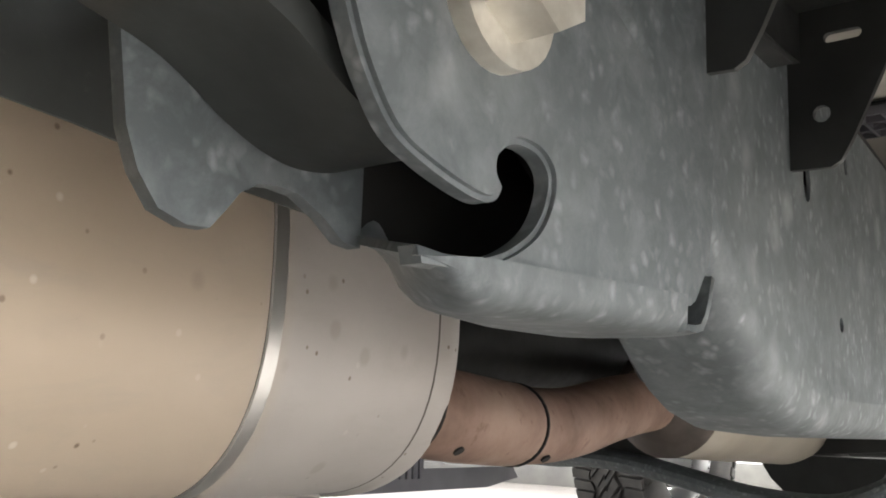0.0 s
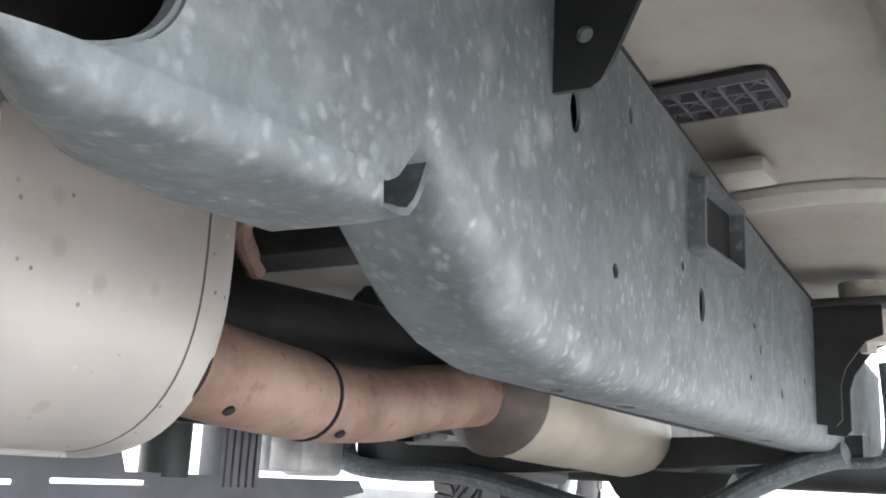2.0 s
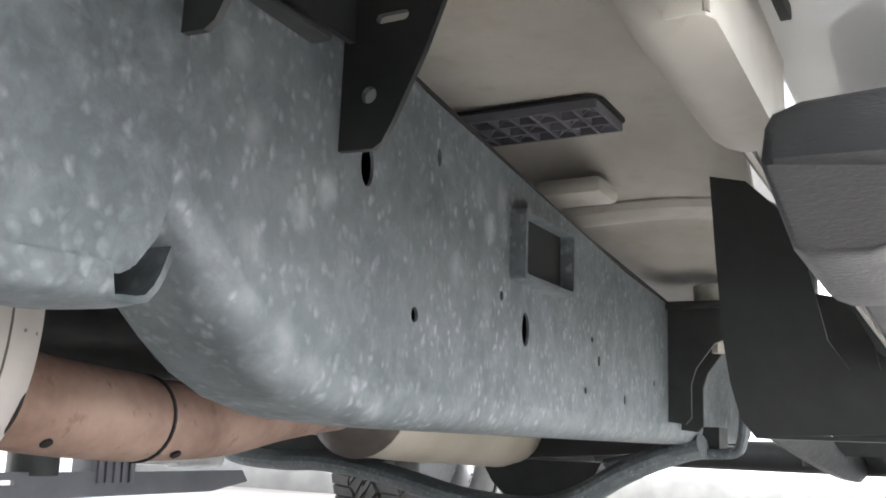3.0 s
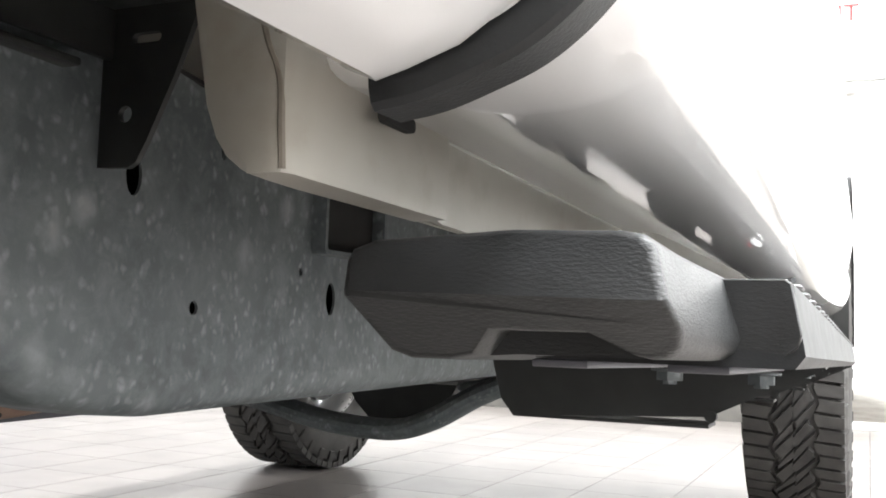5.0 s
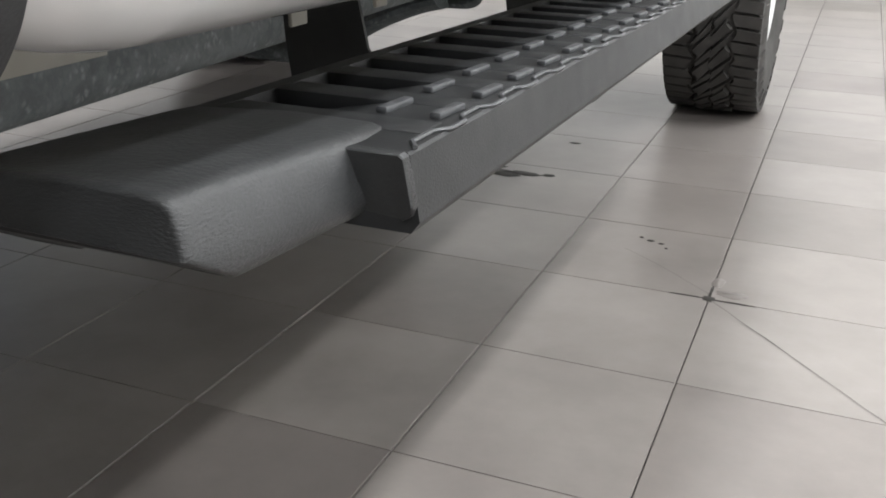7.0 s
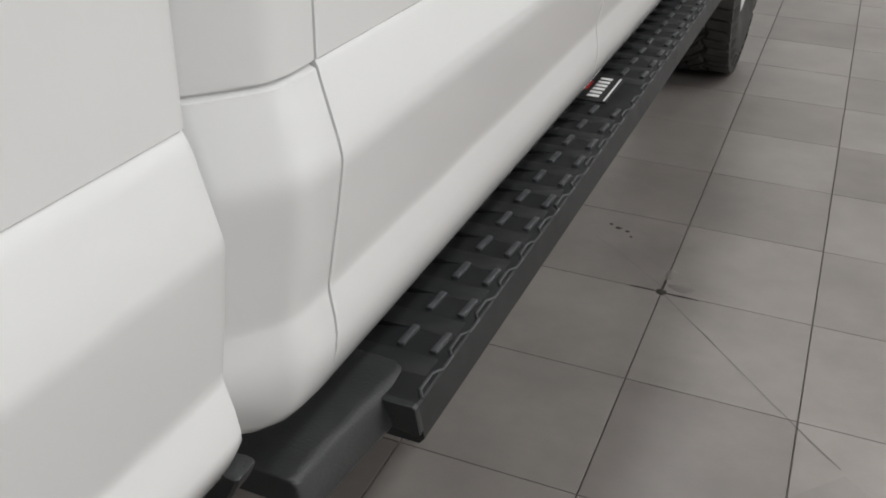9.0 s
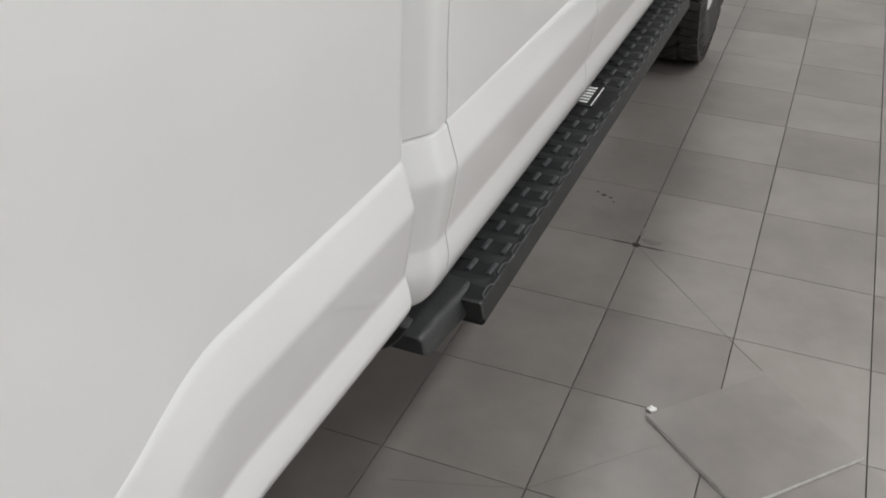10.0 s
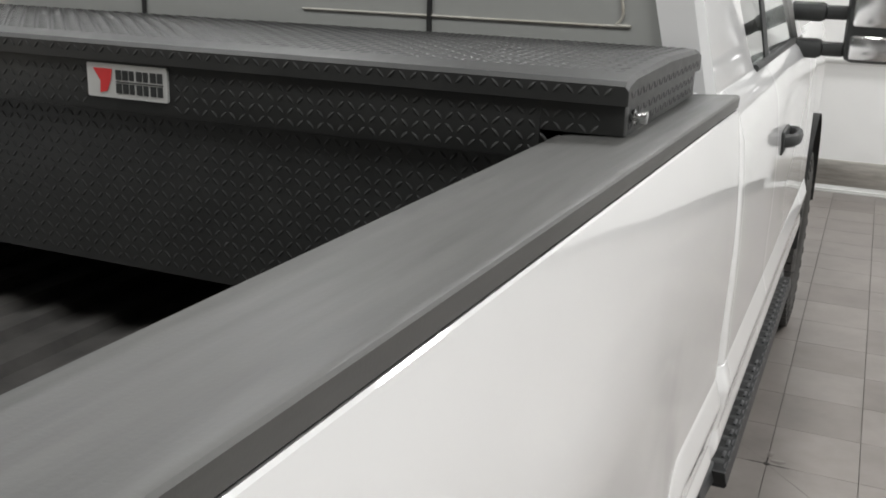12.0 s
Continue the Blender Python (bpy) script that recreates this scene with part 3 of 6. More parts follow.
    box(bm, (2 * CX - 0.375, -1.74, 0.62), (2 * CX - 0.2, 0.37, 1.35), 0.01)
    part("far_bed_side", bm, "paint", truck)
    # ribbed bed floor and front wall
    bm = B()
    rows = []
    for x in np.linspace(2 * CX - 0.2, 0.2, 120):
        ph = ((x + 5) / 0.115) % 1.0
        z = 0.935 + (0.016 if 0.18 < ph < 0.62 else 0.0)
        rows.append([(x, -1.74, z), (x, 0.34, z)])
    loft(bm, rows)
    part("bed_floor", bm, "rubber", truck, "black ribbed bed liner floor", solid=0.006)
    bm = B()
    box(bm, (2 * CX - 0.36, 0.325, 0.78), (0.33, 0.36, 1.37), 0.004)
    part("bed_front_wall", bm, "dark", truck)
    # black rubber strip on the lower front corner
    bm = B()
    path = smooth_path([(x, 0.3905, z) for x, z in ((0.288, 0.5865), (0.303, 0.5890), (0.318, 0.5940), (0.3325, 0.6000), (0.3440, 0.6080), (0.3535, 0.6175), (0.3605, 0.6275), (0.3645, 0.6355), (0.3660, 0.6395), (0.3664, 0.6412))], 6)
    sec = [(-0.0100, -0.008), (0.0090, -0.008), (0.0106, -0.003), (0.0108, 0.001), (0.0092, 0.0042), (-0.0086, 0.0046), (-0.0106, 0.0025), (-0.0110, -0.002)]
    rows = []
    for i, p in enumerate(path):
        d = (path[min(i + 1, len(path) - 1)] - path[max(i - 1, 0)]).normalized()
        nrm = Vector((d.z, 0, -d.x))
        k = 1.0 if i < len(path) - 4 else (0.985, 0.95, 0.88, 0.74)[i - len(path) + 4]
        rows.append([p + Vector((0, a * k, 0)) + nrm * (-0.008 + (b + 0.008) * k) for a, b in sec])
    loft(bm, rows, closed=True)
    bm.faces.new(bm.verts[: len(sec)])
    bm.faces.new(bm.verts[-len(sec) :])
    part("corner_strip", bm, "plastic", truck, "black rubber edge strip")
    # underside of the bed floor
    for y in (-0.35, -1.0):
        bm = B()
        box(bm, (2 * CX - 0.2, y - 0.05, 0.86), (0.20, y + 0.05, 0.925), 0.012)
        part("bed_cross_sill", bm, "black", truck)
    bm = B()
    box(bm, (2 * CX - 0.2, -1.74, 0.915), (0.20, 0.35, 0.922))
    part("bed_underside", bm, "dark", truck)


def cab_profile(y):
    pts = [
        (0.306, 1.397), (0.328, 1.376), (0.344, 1.348), (0.356, 1.305), (0.364, 1.25), (0.3695, 1.18), (0.3725, 1.10), (0.3735, 1.02),
        (0.3725, 0.95), (0.3735, 0.905), (0.3736, 0.8620), (0.3736, 0.8610), (0.3726, 0.8600), (0.3730, 0.8585), (0.3744, 0.8562), (0.3766, 0.8480), (0.3868, 0.814), (0.3882, 0.807), (0.3886, 0.802), (0.3880, 0.796), (0.3840, 0.767),
        (0.3770, 0.722), (0.3760, 0.716), (0.3762, 0.711), (0.3795, 0.692), (0.3805, 0.679), (0.3795, 0.667), (0.3760, 0.652), (0.3695, 0.637), (0.360, 0.624), (0.348, 0.6145), (0.334, 0.6078), (0.318, 0.6042), (0.300, 0.6034), (0.282, 0.6052), (0.262, 0.6098), (0.238, 0.6170), (0.214, 0.622),
    ]
    drop = 0.014 * (max(y, 0.45) - 0.45)  # the body sits a little nose-down
    return [(x, z - drop * min(1.0, max(0.0, (1.3 - z) / 0.3))) for x, z in pts]


CAB0, CAB1 = 0.395, 2.62
CUTS = (0.487, 1.145, 2.30)


def rocker_top(y):
    return 0.665 - 0.014 * (y - 0.487)


def build_cab():
    def row(y, ins=0.0, roll=0.0):
        out = []
        for k, (x, z) in enumerate(cab_profile(y)):
            out.append((x - ins, y, z + roll * (0.01 if z < 0.65 else 0)))
        return out

    # three skins: rear corner, rear door, front door, fender, with shut lines between
    edges = [CAB0, *CUTS, CAB1]
    names = ("cab_corner", "rear_door", "front_door", "front_fender")
    skins = []
    for k, name in enumerate(names):
        bm = B()
        a, b = edges[k], edges[k + 1]
        g0 = 0.0 if k == 0 else 0.0012
        g1 = 0.0012
        ys = [a + g0, a + g0, *np.linspace(a + g0 + 0.004, b - g1 - 0.004, 10), b - g1, b - g1]
        rows = []
        for i, y in enumerate(ys):
            ins = 0.028 if i in (0, len(ys) - 1) else (0.0006 if i in (1, len(ys) - 2) else 0.0)
            if k == 0 and i == 0:
                ins = 0.09
            rows.append(row(y, ins))
        if k == 0:
            rows = []
            for y, ins in ((0.402, 0.14), (0.399, 0.08), (0.3982, 0.055), (0.3995, 0.044), (0.403, 0.036), (0.4085, 0.0295), (0.422, 0.0185), (0.436, 0.0078), (0.4405, 0.0048), (0.4455, 0.0024), (0.452, 0.0009), (0.460, 0.0002), (0.480, 0.0), (0.4854, 0.0006), (0.4854, 0.028)):
                lift = min(1.0, (0.487 - y) / 0.089) ** 2
                edge = 0.250 - 0.036 * min(1.0, max(0.0, (y - 0.40) / 0.0854))
                rows.append([(max(edge + 0.02 * (x - 0.2), x - ins * (1.0 if z > 0.62 else 0.55)) - (0.004 if 0.8580 < z < 0.8605 else 0.0), y, z + lift * 0.032 * max(0.0, min(1.0, (0.70 - z) / 0.09))) for x, z in cab_profile(y)])
        # below the doors the rocker panel runs on without a gap
        for r, q in ((0, a), (1, a), (-2, b), (-1, b)):
            if (k == 0 and q == a) or (k == 3 and q == b):
                continue
            rows[r] = [p if p[2] > rocker_top(q) else (x, q, z) for p, (x, z) in zip(rows[r], cab_profile(q))]
        loft(bm, rows)
        skins.append(part(name, bm, "paint", truck, sharp=26, flat=True))
    # near-black sheets behind the shut lines, the gaps' shade put into their colour
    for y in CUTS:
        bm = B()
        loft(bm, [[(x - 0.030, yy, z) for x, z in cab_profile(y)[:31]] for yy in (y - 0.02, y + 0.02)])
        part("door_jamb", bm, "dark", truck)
    # rear wall with window
    bm = B()
    outline = [(2 * CX - 0.30, 0.815), (0.30, 0.815), (0.322, 1.36), (0.285, 1.42), (0.22, 1.70), (0.14, 1.93), (2 * CX - 0.14, 1.93), (2 * CX - 0.22, 1.70), (2 * CX - 0.285, 1.42), (2 * CX - 0.322, 1.36)]
    win = [(2 * CX - 0.198, 1.452), (0.198, 1.452), (0.172, 1.57), (0.118, 1.80), (2 * CX - 0.118, 1.80), (2 * CX - 0.172, 1.57)]
    plate(bm, outline, "y", 0.44, 0.47, [win])
    part("cab_back_wall", bm, "paint", truck)
    bm = B()
    plate(bm, [(x * 0.999 + 0.0, z) for x, z in win], "y", 0.452, 0.458)
    gl = part("rear_window", bm, "tint", truck, "tinted rear window with a grey reflection in its colour")
    bm = B()
    pts = [(-0.60, 1.505), (0.07, 1.505), (0.098, 1.509), (0.110, 1.525), (0.106, 1.56), (0.075, 1.74)]
    path = smooth_path([(x, 0.449, z) for x, z in pts], 6)
    sweep(bm, path, circle(0.003, 6))
    part("frit_line", bm, "primer", gl, "grey printed border line")
    bm = B()
    box(bm, (2 * CX - 0.2, 0.432, 1.436), (0.2, 0.4395, 1.456), 0.002)
    part("window_gasket", bm, "black", truck, "black rubber gasket under the rear window")
    bm = B()
    box(bm, (-0.30, 0.446, 1.455), (-0.29, 0.451, 1.79))
    part("window_divider", bm, "dark", gl)
    bm = B()
    box(bm, (-1.04, 0.446, 1.455), (-1.03, 0.451, 1.79))
    part("window_divider", bm, "dark", gl)
    # roof, pillars, side glass
    bm = B()
    loft(bm, [[(0.16, y, 1.885 + dz), (0.13, y, 1.93 + dz), (0.05, y, 1.955 + dz), (CX, y, 1.97 + dz), (2 * CX - 0.05, y, 1.955 + dz), (2 * CX - 0.13, y, 1.93 + dz), (2 * CX - 0.16, y, 1.885 + dz)] for y, dz in ((0.44, -0.02), (0.6, 0.0), (1.6, 0.0), (1.9, -0.04))])
    part("roof", bm, "paint", truck, solid=0.01)
    bm = B()
    loft(bm, [[(0.306, 0.40, 1.39), (0.306, 0.70, 1.39), (0.306, 0.96, 1.39)], [(0.290, 0.41, 1.45), (0.293, 0.65, 1.45), (0.293, 0.89, 1.45)], [(0.238, 0.43, 1.65), (0.245, 0.6, 1.65), (0.245, 0.80, 1.65)], [(0.165, 0.44, 1.89), (0.17, 0.6, 1.89), (0.17, 0.78, 1.89)]])
    loft(bm, [[(0.306, 0.40, 1.39), (0.29, 0.398, 1.39), (0.20, 0.44, 1.39)], [(0.290, 0.41, 1.45), (0.275, 0.405, 1.45), (0.20, 0.44, 1.45)], [(0.238, 0.43, 1.65), (0.225, 0.425, 1.65), (0.15, 0.44, 1.65)], [(0.165, 0.44, 1.89), (0.16, 0.437, 1.89), (0.1, 0.44, 1.89)]])
    bmesh.ops.remove_doubles(bm, verts=bm.verts[:], dist=0.001)
    part("rear_pillar", bm, "paint", truck, solid=0.006)
    bm = B()
    loft(bm, [[(0.302, y, 1.392) for y in (0.95, 1.25, 1.9, 2.25)], [(0.265, y, 1.56) for y in (0.83, 1.25, 1.85, 2.08)], [(0.17, y, 1.88) for y in (0.77, 1.25, 1.6, 1.75)]])
    part("side_window", bm, "glass", truck, "clear side window glass", solid=0.004).visible_shadow = False
    for ya, yb in ((1.22, 1.31),):
        bm = B()
        loft(bm, [[(0.302, ya, 1.392), (0.302, yb, 1.392)], [(0.266, ya + 0.02, 1.56), (0.266, yb + 0.01, 1.56)], [(0.175, ya + 0.06, 1.88), (0.175, yb + 0.02, 1.88)]])
        part("window_pillar", bm, "black", truck, solid=0.008)
    bm = B()
    loft(bm, [[(0.302, 2.1, 1.392), (0.302, 2.28, 1.392)], [(0.266, 1.95, 1.56), (0.266, 2.08, 1.56)], [(0.175, 1.65, 1.88), (0.175, 1.76, 1.88)]])
    part("windscreen_pillar", bm, "paint", truck, solid=0.03)
    bm = B()
    path = [Vector((0.310, y, 1.396)) for y in (0.96, 1.2, 1.5, 2.0, 2.28)]
    sweep(bm, path, circle(0.009, 8))
    part("window_seal", bm, "black", truck)
    # front wall of the cab and bonnet
    bm = B()
    loft(bm, [[(CX + s * 0.86, 2.3, 1.392) for s in (1, 0, -1)], [(CX + s * 0.80, 1.72, 1.88) for s in (1, 0, -1)]])
    part("windscreen", bm, "tint", truck, solid=0.005)
    bm = B()
    loft(bm, [[(0.29, y, z - 0.05), (0.2, y, z), (CX, y, z + 0.03), (2 * CX - 0.2, y, z), (2 * CX - 0.29, y, z - 0.05)] for y, z in ((2.28, 1.40), (2.8, 1.41), (3.4, 1.39), (3.9, 1.33), (3.95, 1.2))])
    part("bonnet", bm, "paint", truck, solid=0.006)
    # fender over the front wheel
    bm = B()
    fy, fz, fr = 3.25, 0.50, 0.50
    ys = sorted({CAB1, 2.66, *[fy + fr * math.cos(radians(a)) for a in np.linspace(1, 179, 40)], 3.85, 3.92})
    rows = []
    for y in ys:
        d = abs(y - fy)
        z0 = fz + math.sqrt(fr * fr - d * d) if d < fr else 0.0
        f = min(1.0, (y - CAB1) / 0.25)
        rows.append([(x - 0.035 * f, y, max(z, z0)) for x, z in cab_profile(CAB1)])
    loft(bm, rows)
    part("wheel_fender", bm, "paint", truck)
    bm = B()
    loft(bm, [[(x, fy + fr * math.cos(radians(a)), fz + fr * math.sin(radians(a))) for x in (0.375, 0.2, -0.02)] for a in np.linspace(0, 180, 30)])
    part("front_wheelhouse", bm, "dark", truck, solid=0.004)
    # far side of the cab
    bm = B()
    loft(bm, [[(2 * CX - x, y, z) for x, z in cab_profile(y)] for y in (0.4, 1.3, 2.6, 3.9)])
    part("far_cab_side", bm, "paint", truck, solid=0.004)
    # door handle of the front door
    h = None
    bm = B()
    box(bm, (0.366, 1.235, 1.150), (0.3765, 1.40, 1.212), 0.005)
    h = part("door_handle", bm, "black", skins[2], "black door handle")
    bm = B()
    path = smooth_path([(0.370, 1.25, 1.186), (0.398, 1.27, 1.189), (0.405, 1.33, 1.190), (0.398, 1.40, 1.189), (0.370, 1.425, 1.186)], 5)
    sweep(bm, path, circle(0.011, 8, 0.018))
    part("handle_grip", bm, "black", truck, "black door handle grip")
    # tow mirror: two arms and a head
    mir = B()
    box(mir, (0.46, 2.02, 1.335), (0.70, 2.14, 1.68), 0.03)
    mirror = part("tow_mirror", mir, "black", truck, "black extended tow mirror")
    bm = B()
    box(bm, (0.48, 2.005, 1.45), (0.685, 2.022, 1.66), 0.012)
    part("mirror_glass", bm, "chrome", mirror, "mirror glass")
    bm = B()
    box(bm, (0.48, 2.005, 1.345), (0.685, 2.022, 1.425), 0.012)
    part("spotter_glass", bm, "chrome", mirror, "small convex mirror glass")
    for z in (1.372, 1.49):
        bm = B()
        box(bm, (0.34, 2.05, z - 0.022), (0.47, 2.13, z + 0.022), 0.012)
        part("mirror_arm", bm, "black", mirror)
        bm = B()
        box(bm, (0.27, 2.03, z - 0.03), (0.40, 2.15, z + 0.03), 0.02)
        part("mirror_sleeve", bm, "black", mirror)


def rake(bm):
    for v in bm.verts:
        v.co.z -= 0.014 * (v.co.y - 0.47)


def build_underbody():
    # floor pan with a raised rear part, a step and ribs
    bm = B()
    rows = []
    for y, z in ((0.47, 0.80), (0.9, 0.81), (1.08, 0.812), (1.20, 0.806), (1.225, 0.79), (1.25, 0.765), (1.30, 0.748), (1.5, 0.74), (1.62, 0.72), (1.8, 0.715), (2.3, 0.70)):
        rows.append([(2 * CX - 0.05, y, z), (CX - 0.3, y, z), (CX - 0.2, y, z + 0.12), (CX + 0.2, y, z + 0.12), (CX + 0.3, y, z), (-0.1, y, z), (0.02, y, z), (0.055, y, z - 0.01), (0.08, y, z - 0.035)])
    loft(bm, rows)
    pan = part("floor_pan", bm, "primer", truck, "beige primed floor pan", solid=0.003)
    # inner wall of the sill down to the pinch weld
    bm = B()
    loft(bm, [[(0.075, y, 0.78), (0.11, y, 0.72), (0.165, y, 0.645), (0.196, y, 0.622), (0.2, y, 0.60), (0.2, y, 0.578)] for y in np.linspace(0.47, 2.72, 12)])
    rake(bm)
    part("inner_sill", bm, "primer", truck, "dusty beige inner sill panel", solid=0.003)
    bm = B()
    out = [(0.47, 0.624), (0.47, 0.582)]
    y = 0.5
    while y < 2.6:
        out += [(y, 0.578), (y + 0.03, 0.578), (y + 0.045, 0.5805), (y + 0.105, 0.5805), (y + 0.12, 0.578)]
        y += 0.155
    out += [(2.73, 0.578), (2.73, 0.624)]
    plate(bm, out, "x", 0.203, 0.207)
    rake(bm)
    part("pinch_weld", bm, "primer", truck)
    # rolled rear corner of the cab underbody
    bm = B()
    rows = []
    for z, ins in ((0.80, 0.0), (0.72, 0.0), (0.65, 0.0), (0.605, 0.001), (0.592, 0.004), (0.5845, 0.008), (0.5795, 0.014), (0.5770, 0.021)):
        x0 = 0.170 + (0.65 - z) * 0.17 + ins
        rows.append([(x0 - 0.004, 0.60, z), (x0 - 0.002, 0.48, z), (x0, 0.455, z), (x0 + 0.003, 0.4445, z), (x0 + 0.009, 0.4405, z), (0.205, 0.439, z), (0.2135, 0.4395, z), (0.2175, 0.4415, z), (0.2195, 0.446, z), (0.2195, 0.46, z), (0.2165, 0.60, z)])
    vs = loft(bm, rows)
    bm.faces.new(vs[-1])
    part("sill_end", bm, "primer", truck, "dusty beige sill end panel", solid=0.003)
    bm = B()
    sweep(bm, smooth_path([(0.196, 0.438, 0.70), (0.2065, 0.4385, 0.648), (0.2115, 0.439, 0.628), (0.2165, 0.4408, 0.612), (0.2175, 0.4412, 0.594), (0.218, 0.442, 0.5775)], 6), circle(0.0022, 8, 0.0016))
    part("seam_sealer", bm, "sealer", truck, "brown-grey bead of seam sealer")
    # the drain hole is a near-black plate, its inner shade painted on
    bm = B()
    plate(bm, rounded(0.497, 0.6065, 0.527, 0.613, 0.003, 3), "x", 0.229, 0.233)
    part("sill_drain", bm, "dark", truck)
    for y, z in ((0.821, 0.5705), (0.957, 0.5685)):
        bm = B()
        box(bm, (0.1985, y - 0.011, z - 0.010), (0.2025, y + 0.011, z + 0.012), 0.0015)
        part("weld_tab", bm, "primer", truck)
    # black lattice vent in the floor pan
    bm = B()
    x0, x1, y0, y1, z = -0.235, -0.055, 1.095, 1.185, 0.806
    for u in np.linspace(0, 1, 8):
        x = x0 + (x1 - x0) * u
        box(bm, (x - 0.0018, y0, z - 0.012), (x + 0.0018, y1, z))
    for v in np.linspace(0, 1, 4):
        y = y0 + (y1 - y0) * v
        box(bm, (x0, y - 0.0018, z - 0.012), (x1, y + 0.0018, z))
    for i in range(7):
        for j in range(3):
            if (i + j) % 2 == 0:
                xa, xb = x0 + (x1 - x0) * i / 7, x0 + (x1 - x0) * (i + 1) / 7
                ya, yb = y0 + (y1 - y0) * j / 3, y0 + (y1 - y0) * (j + 1) / 3
                rod(bm, (xa, ya, z - 0.007), (xb, yb, z - 0.007), 0.0016, 5)
                rod(bm, (xa, yb, z - 0.007), (xb, ya, z - 0.007), 0.0016, 5)
    vent = part("floor_vent", bm, "tank", truck, "dark plastic lattice vent")
    bm = B()
    plate(bm, rounded(x0 - 0.01, y0 - 0.008, x1 + 0.008, y1 + 0.008, 0.02), "z", z - 0.002, z + 0.001)
    part("vent_back", bm, "dark", vent)
    # pressed rib across the pan
    bm = B()
    sweep(bm, smooth_path([(-0.18, 1.36, 0.742), (-0.08, 1.345, 0.742), (0.0, 1.36, 0.742), (0.05, 1.42, 0.742), (0.06, 1.6, 0.73)], 6), circle(0.030, 12, 0.018))
    part("pan_rib", bm, "primer", truck)
    bm = B()
    box(bm, (-0.17, 1.20, 0.728), (-0.085, 1.27, 0.75), 0.008)
    rod(bm, (-0.125, 1.235, 0.7275), (-0.125, 1.235, 0.733), 0.008, 10)
    part("body_mount_pad", bm, "primer", truck)


build_bed()
build_cab()
build_underbody()


# ---- frame, exhaust and drive line ----
def rail_x(y):
    return -0.052 - 0.054 * max(y, 0.3)


RAIL_LOW = [(-1.6, 0.78), (-1.1, 0.82), (-0.6, 0.84), (-0.2, 0.80), (0.1, 0.75), (0.3, 0.68), (0.40, 0.625), (0.48, 0.572), (0.52, 0.536), (0.555, 0.509), (0.58, 0.490), (0.61, 0.471), (0.645, 0.457), (0.695, 0.447), (0.76, 0.441), (1.2, 0.441), (1.9, 0.441), (2.6, 0.45)]


def rail_low(y):
    return float(np.interp(y, [p[0] for p in RAIL_LOW], [p[1] for p in RAIL_LOW]))


def rail_top(y):
    return float(np.interp(y, [-1.6, -0.6, 0.3, 0.8, 1.44, 2.6], [0.92, 0.95, 0.78, 0.716, 0.672, 0.64]))


def build_rail(mirror, name):
    sx = (lambda x: 2 * CX - x) if mirror else (lambda x: x)
    ys = [p[0] for p in RAIL_LOW]
    fine = sorted({*ys, 0.72, *np.linspace(0.38, 0.76, 24)})
    outline = [(y, rail_low(y) + 0.03) for y in fine] + [(y, rail_top(y)) for y in (2.6, 1.44, 0.8, 0.3, -0.6, -1.6)]
    holes = [disc2(0.71, 0.629, 0.0095, 14, 0.0165), disc2(0.795, 0.530, 0.0062, 10, 0.0062), disc2(1.043, 0.547, 0.0105, 14, 0.0175), disc2(0.976, 0.572, 0.0045, 8), disc2(0.829, 0.668, 0.004, 8, 0.008),
             disc2(1.306, 0.538, 0.0045, 8, 0.007), disc2(1.275, 0.562, 0.004, 8), disc2(1.25, 0.498, 0.004, 8), disc2(1.43, 0.496, 0.0045, 8, 0.007), disc2(1.60, 0.53, 0.005, 8)]
    bm = B()
    plate(bm, outline, "x", -0.003, 0.0, holes)
    for v in bm.verts:
        v.co.x = sx(v.co.x + rail_x(v.co.y))
    # rounded lower corner, bottom flange and top flange
    rows, tops = [], []
    for y in fine:
        x, z = rail_x(y), rail_low(y)
        rows.append([(sx(x), y, z + 0.03), (sx(x - 0.0012), y, z + 0.02), (sx(x - 0.0045), y, z + 0.011), (sx(x - 0.010), y, z + 0.005), (sx(x - 0.019), y, z + 0.001), (sx(x - 0.03), y, z)] + ([(sx(x - 0.085), y, z)] if y <= 0.722 else []))
    short = [r for r in rows if len(r) == 7]
    loft(bm, short)
    loft(bm, [r[:6] for r in rows if r[0][1] >= 0.7199])
    slots = [disc2(-0.058, 0.806, 0.011, 12, 0.016), disc2(-0.055, 0.965, 0.012, 12, 0.018), disc2(-0.05, 1.55, 0.012, 12, 0.018)]
    bb = B()
    plate(bb, [(-0.03, 0.72), (-0.03, 2.6), (-0.085, 2.6), (-0.085, 0.72)], "z", 0.441, 0.446, slots)
    for v in bb.verts:
        v.co.x = sx(v.co.x + rail_x(v.co.y))
        v.co.z += 0.004 if v.co.y < 0.73 else 0.0
    rail = part(name, bm, "frame", truck, "blue-grey waxed steel frame rail with white splashes", sharp=40)
    part("bottom_flange", bb, "frame", rail)
    # inner web, its colour near black to paint the shade behind the rail's holes
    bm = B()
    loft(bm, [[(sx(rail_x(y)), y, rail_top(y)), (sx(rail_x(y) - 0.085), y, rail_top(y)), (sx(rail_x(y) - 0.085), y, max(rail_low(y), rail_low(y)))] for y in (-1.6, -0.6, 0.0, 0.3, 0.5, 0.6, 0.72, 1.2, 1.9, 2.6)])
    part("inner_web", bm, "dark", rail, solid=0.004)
    return rail


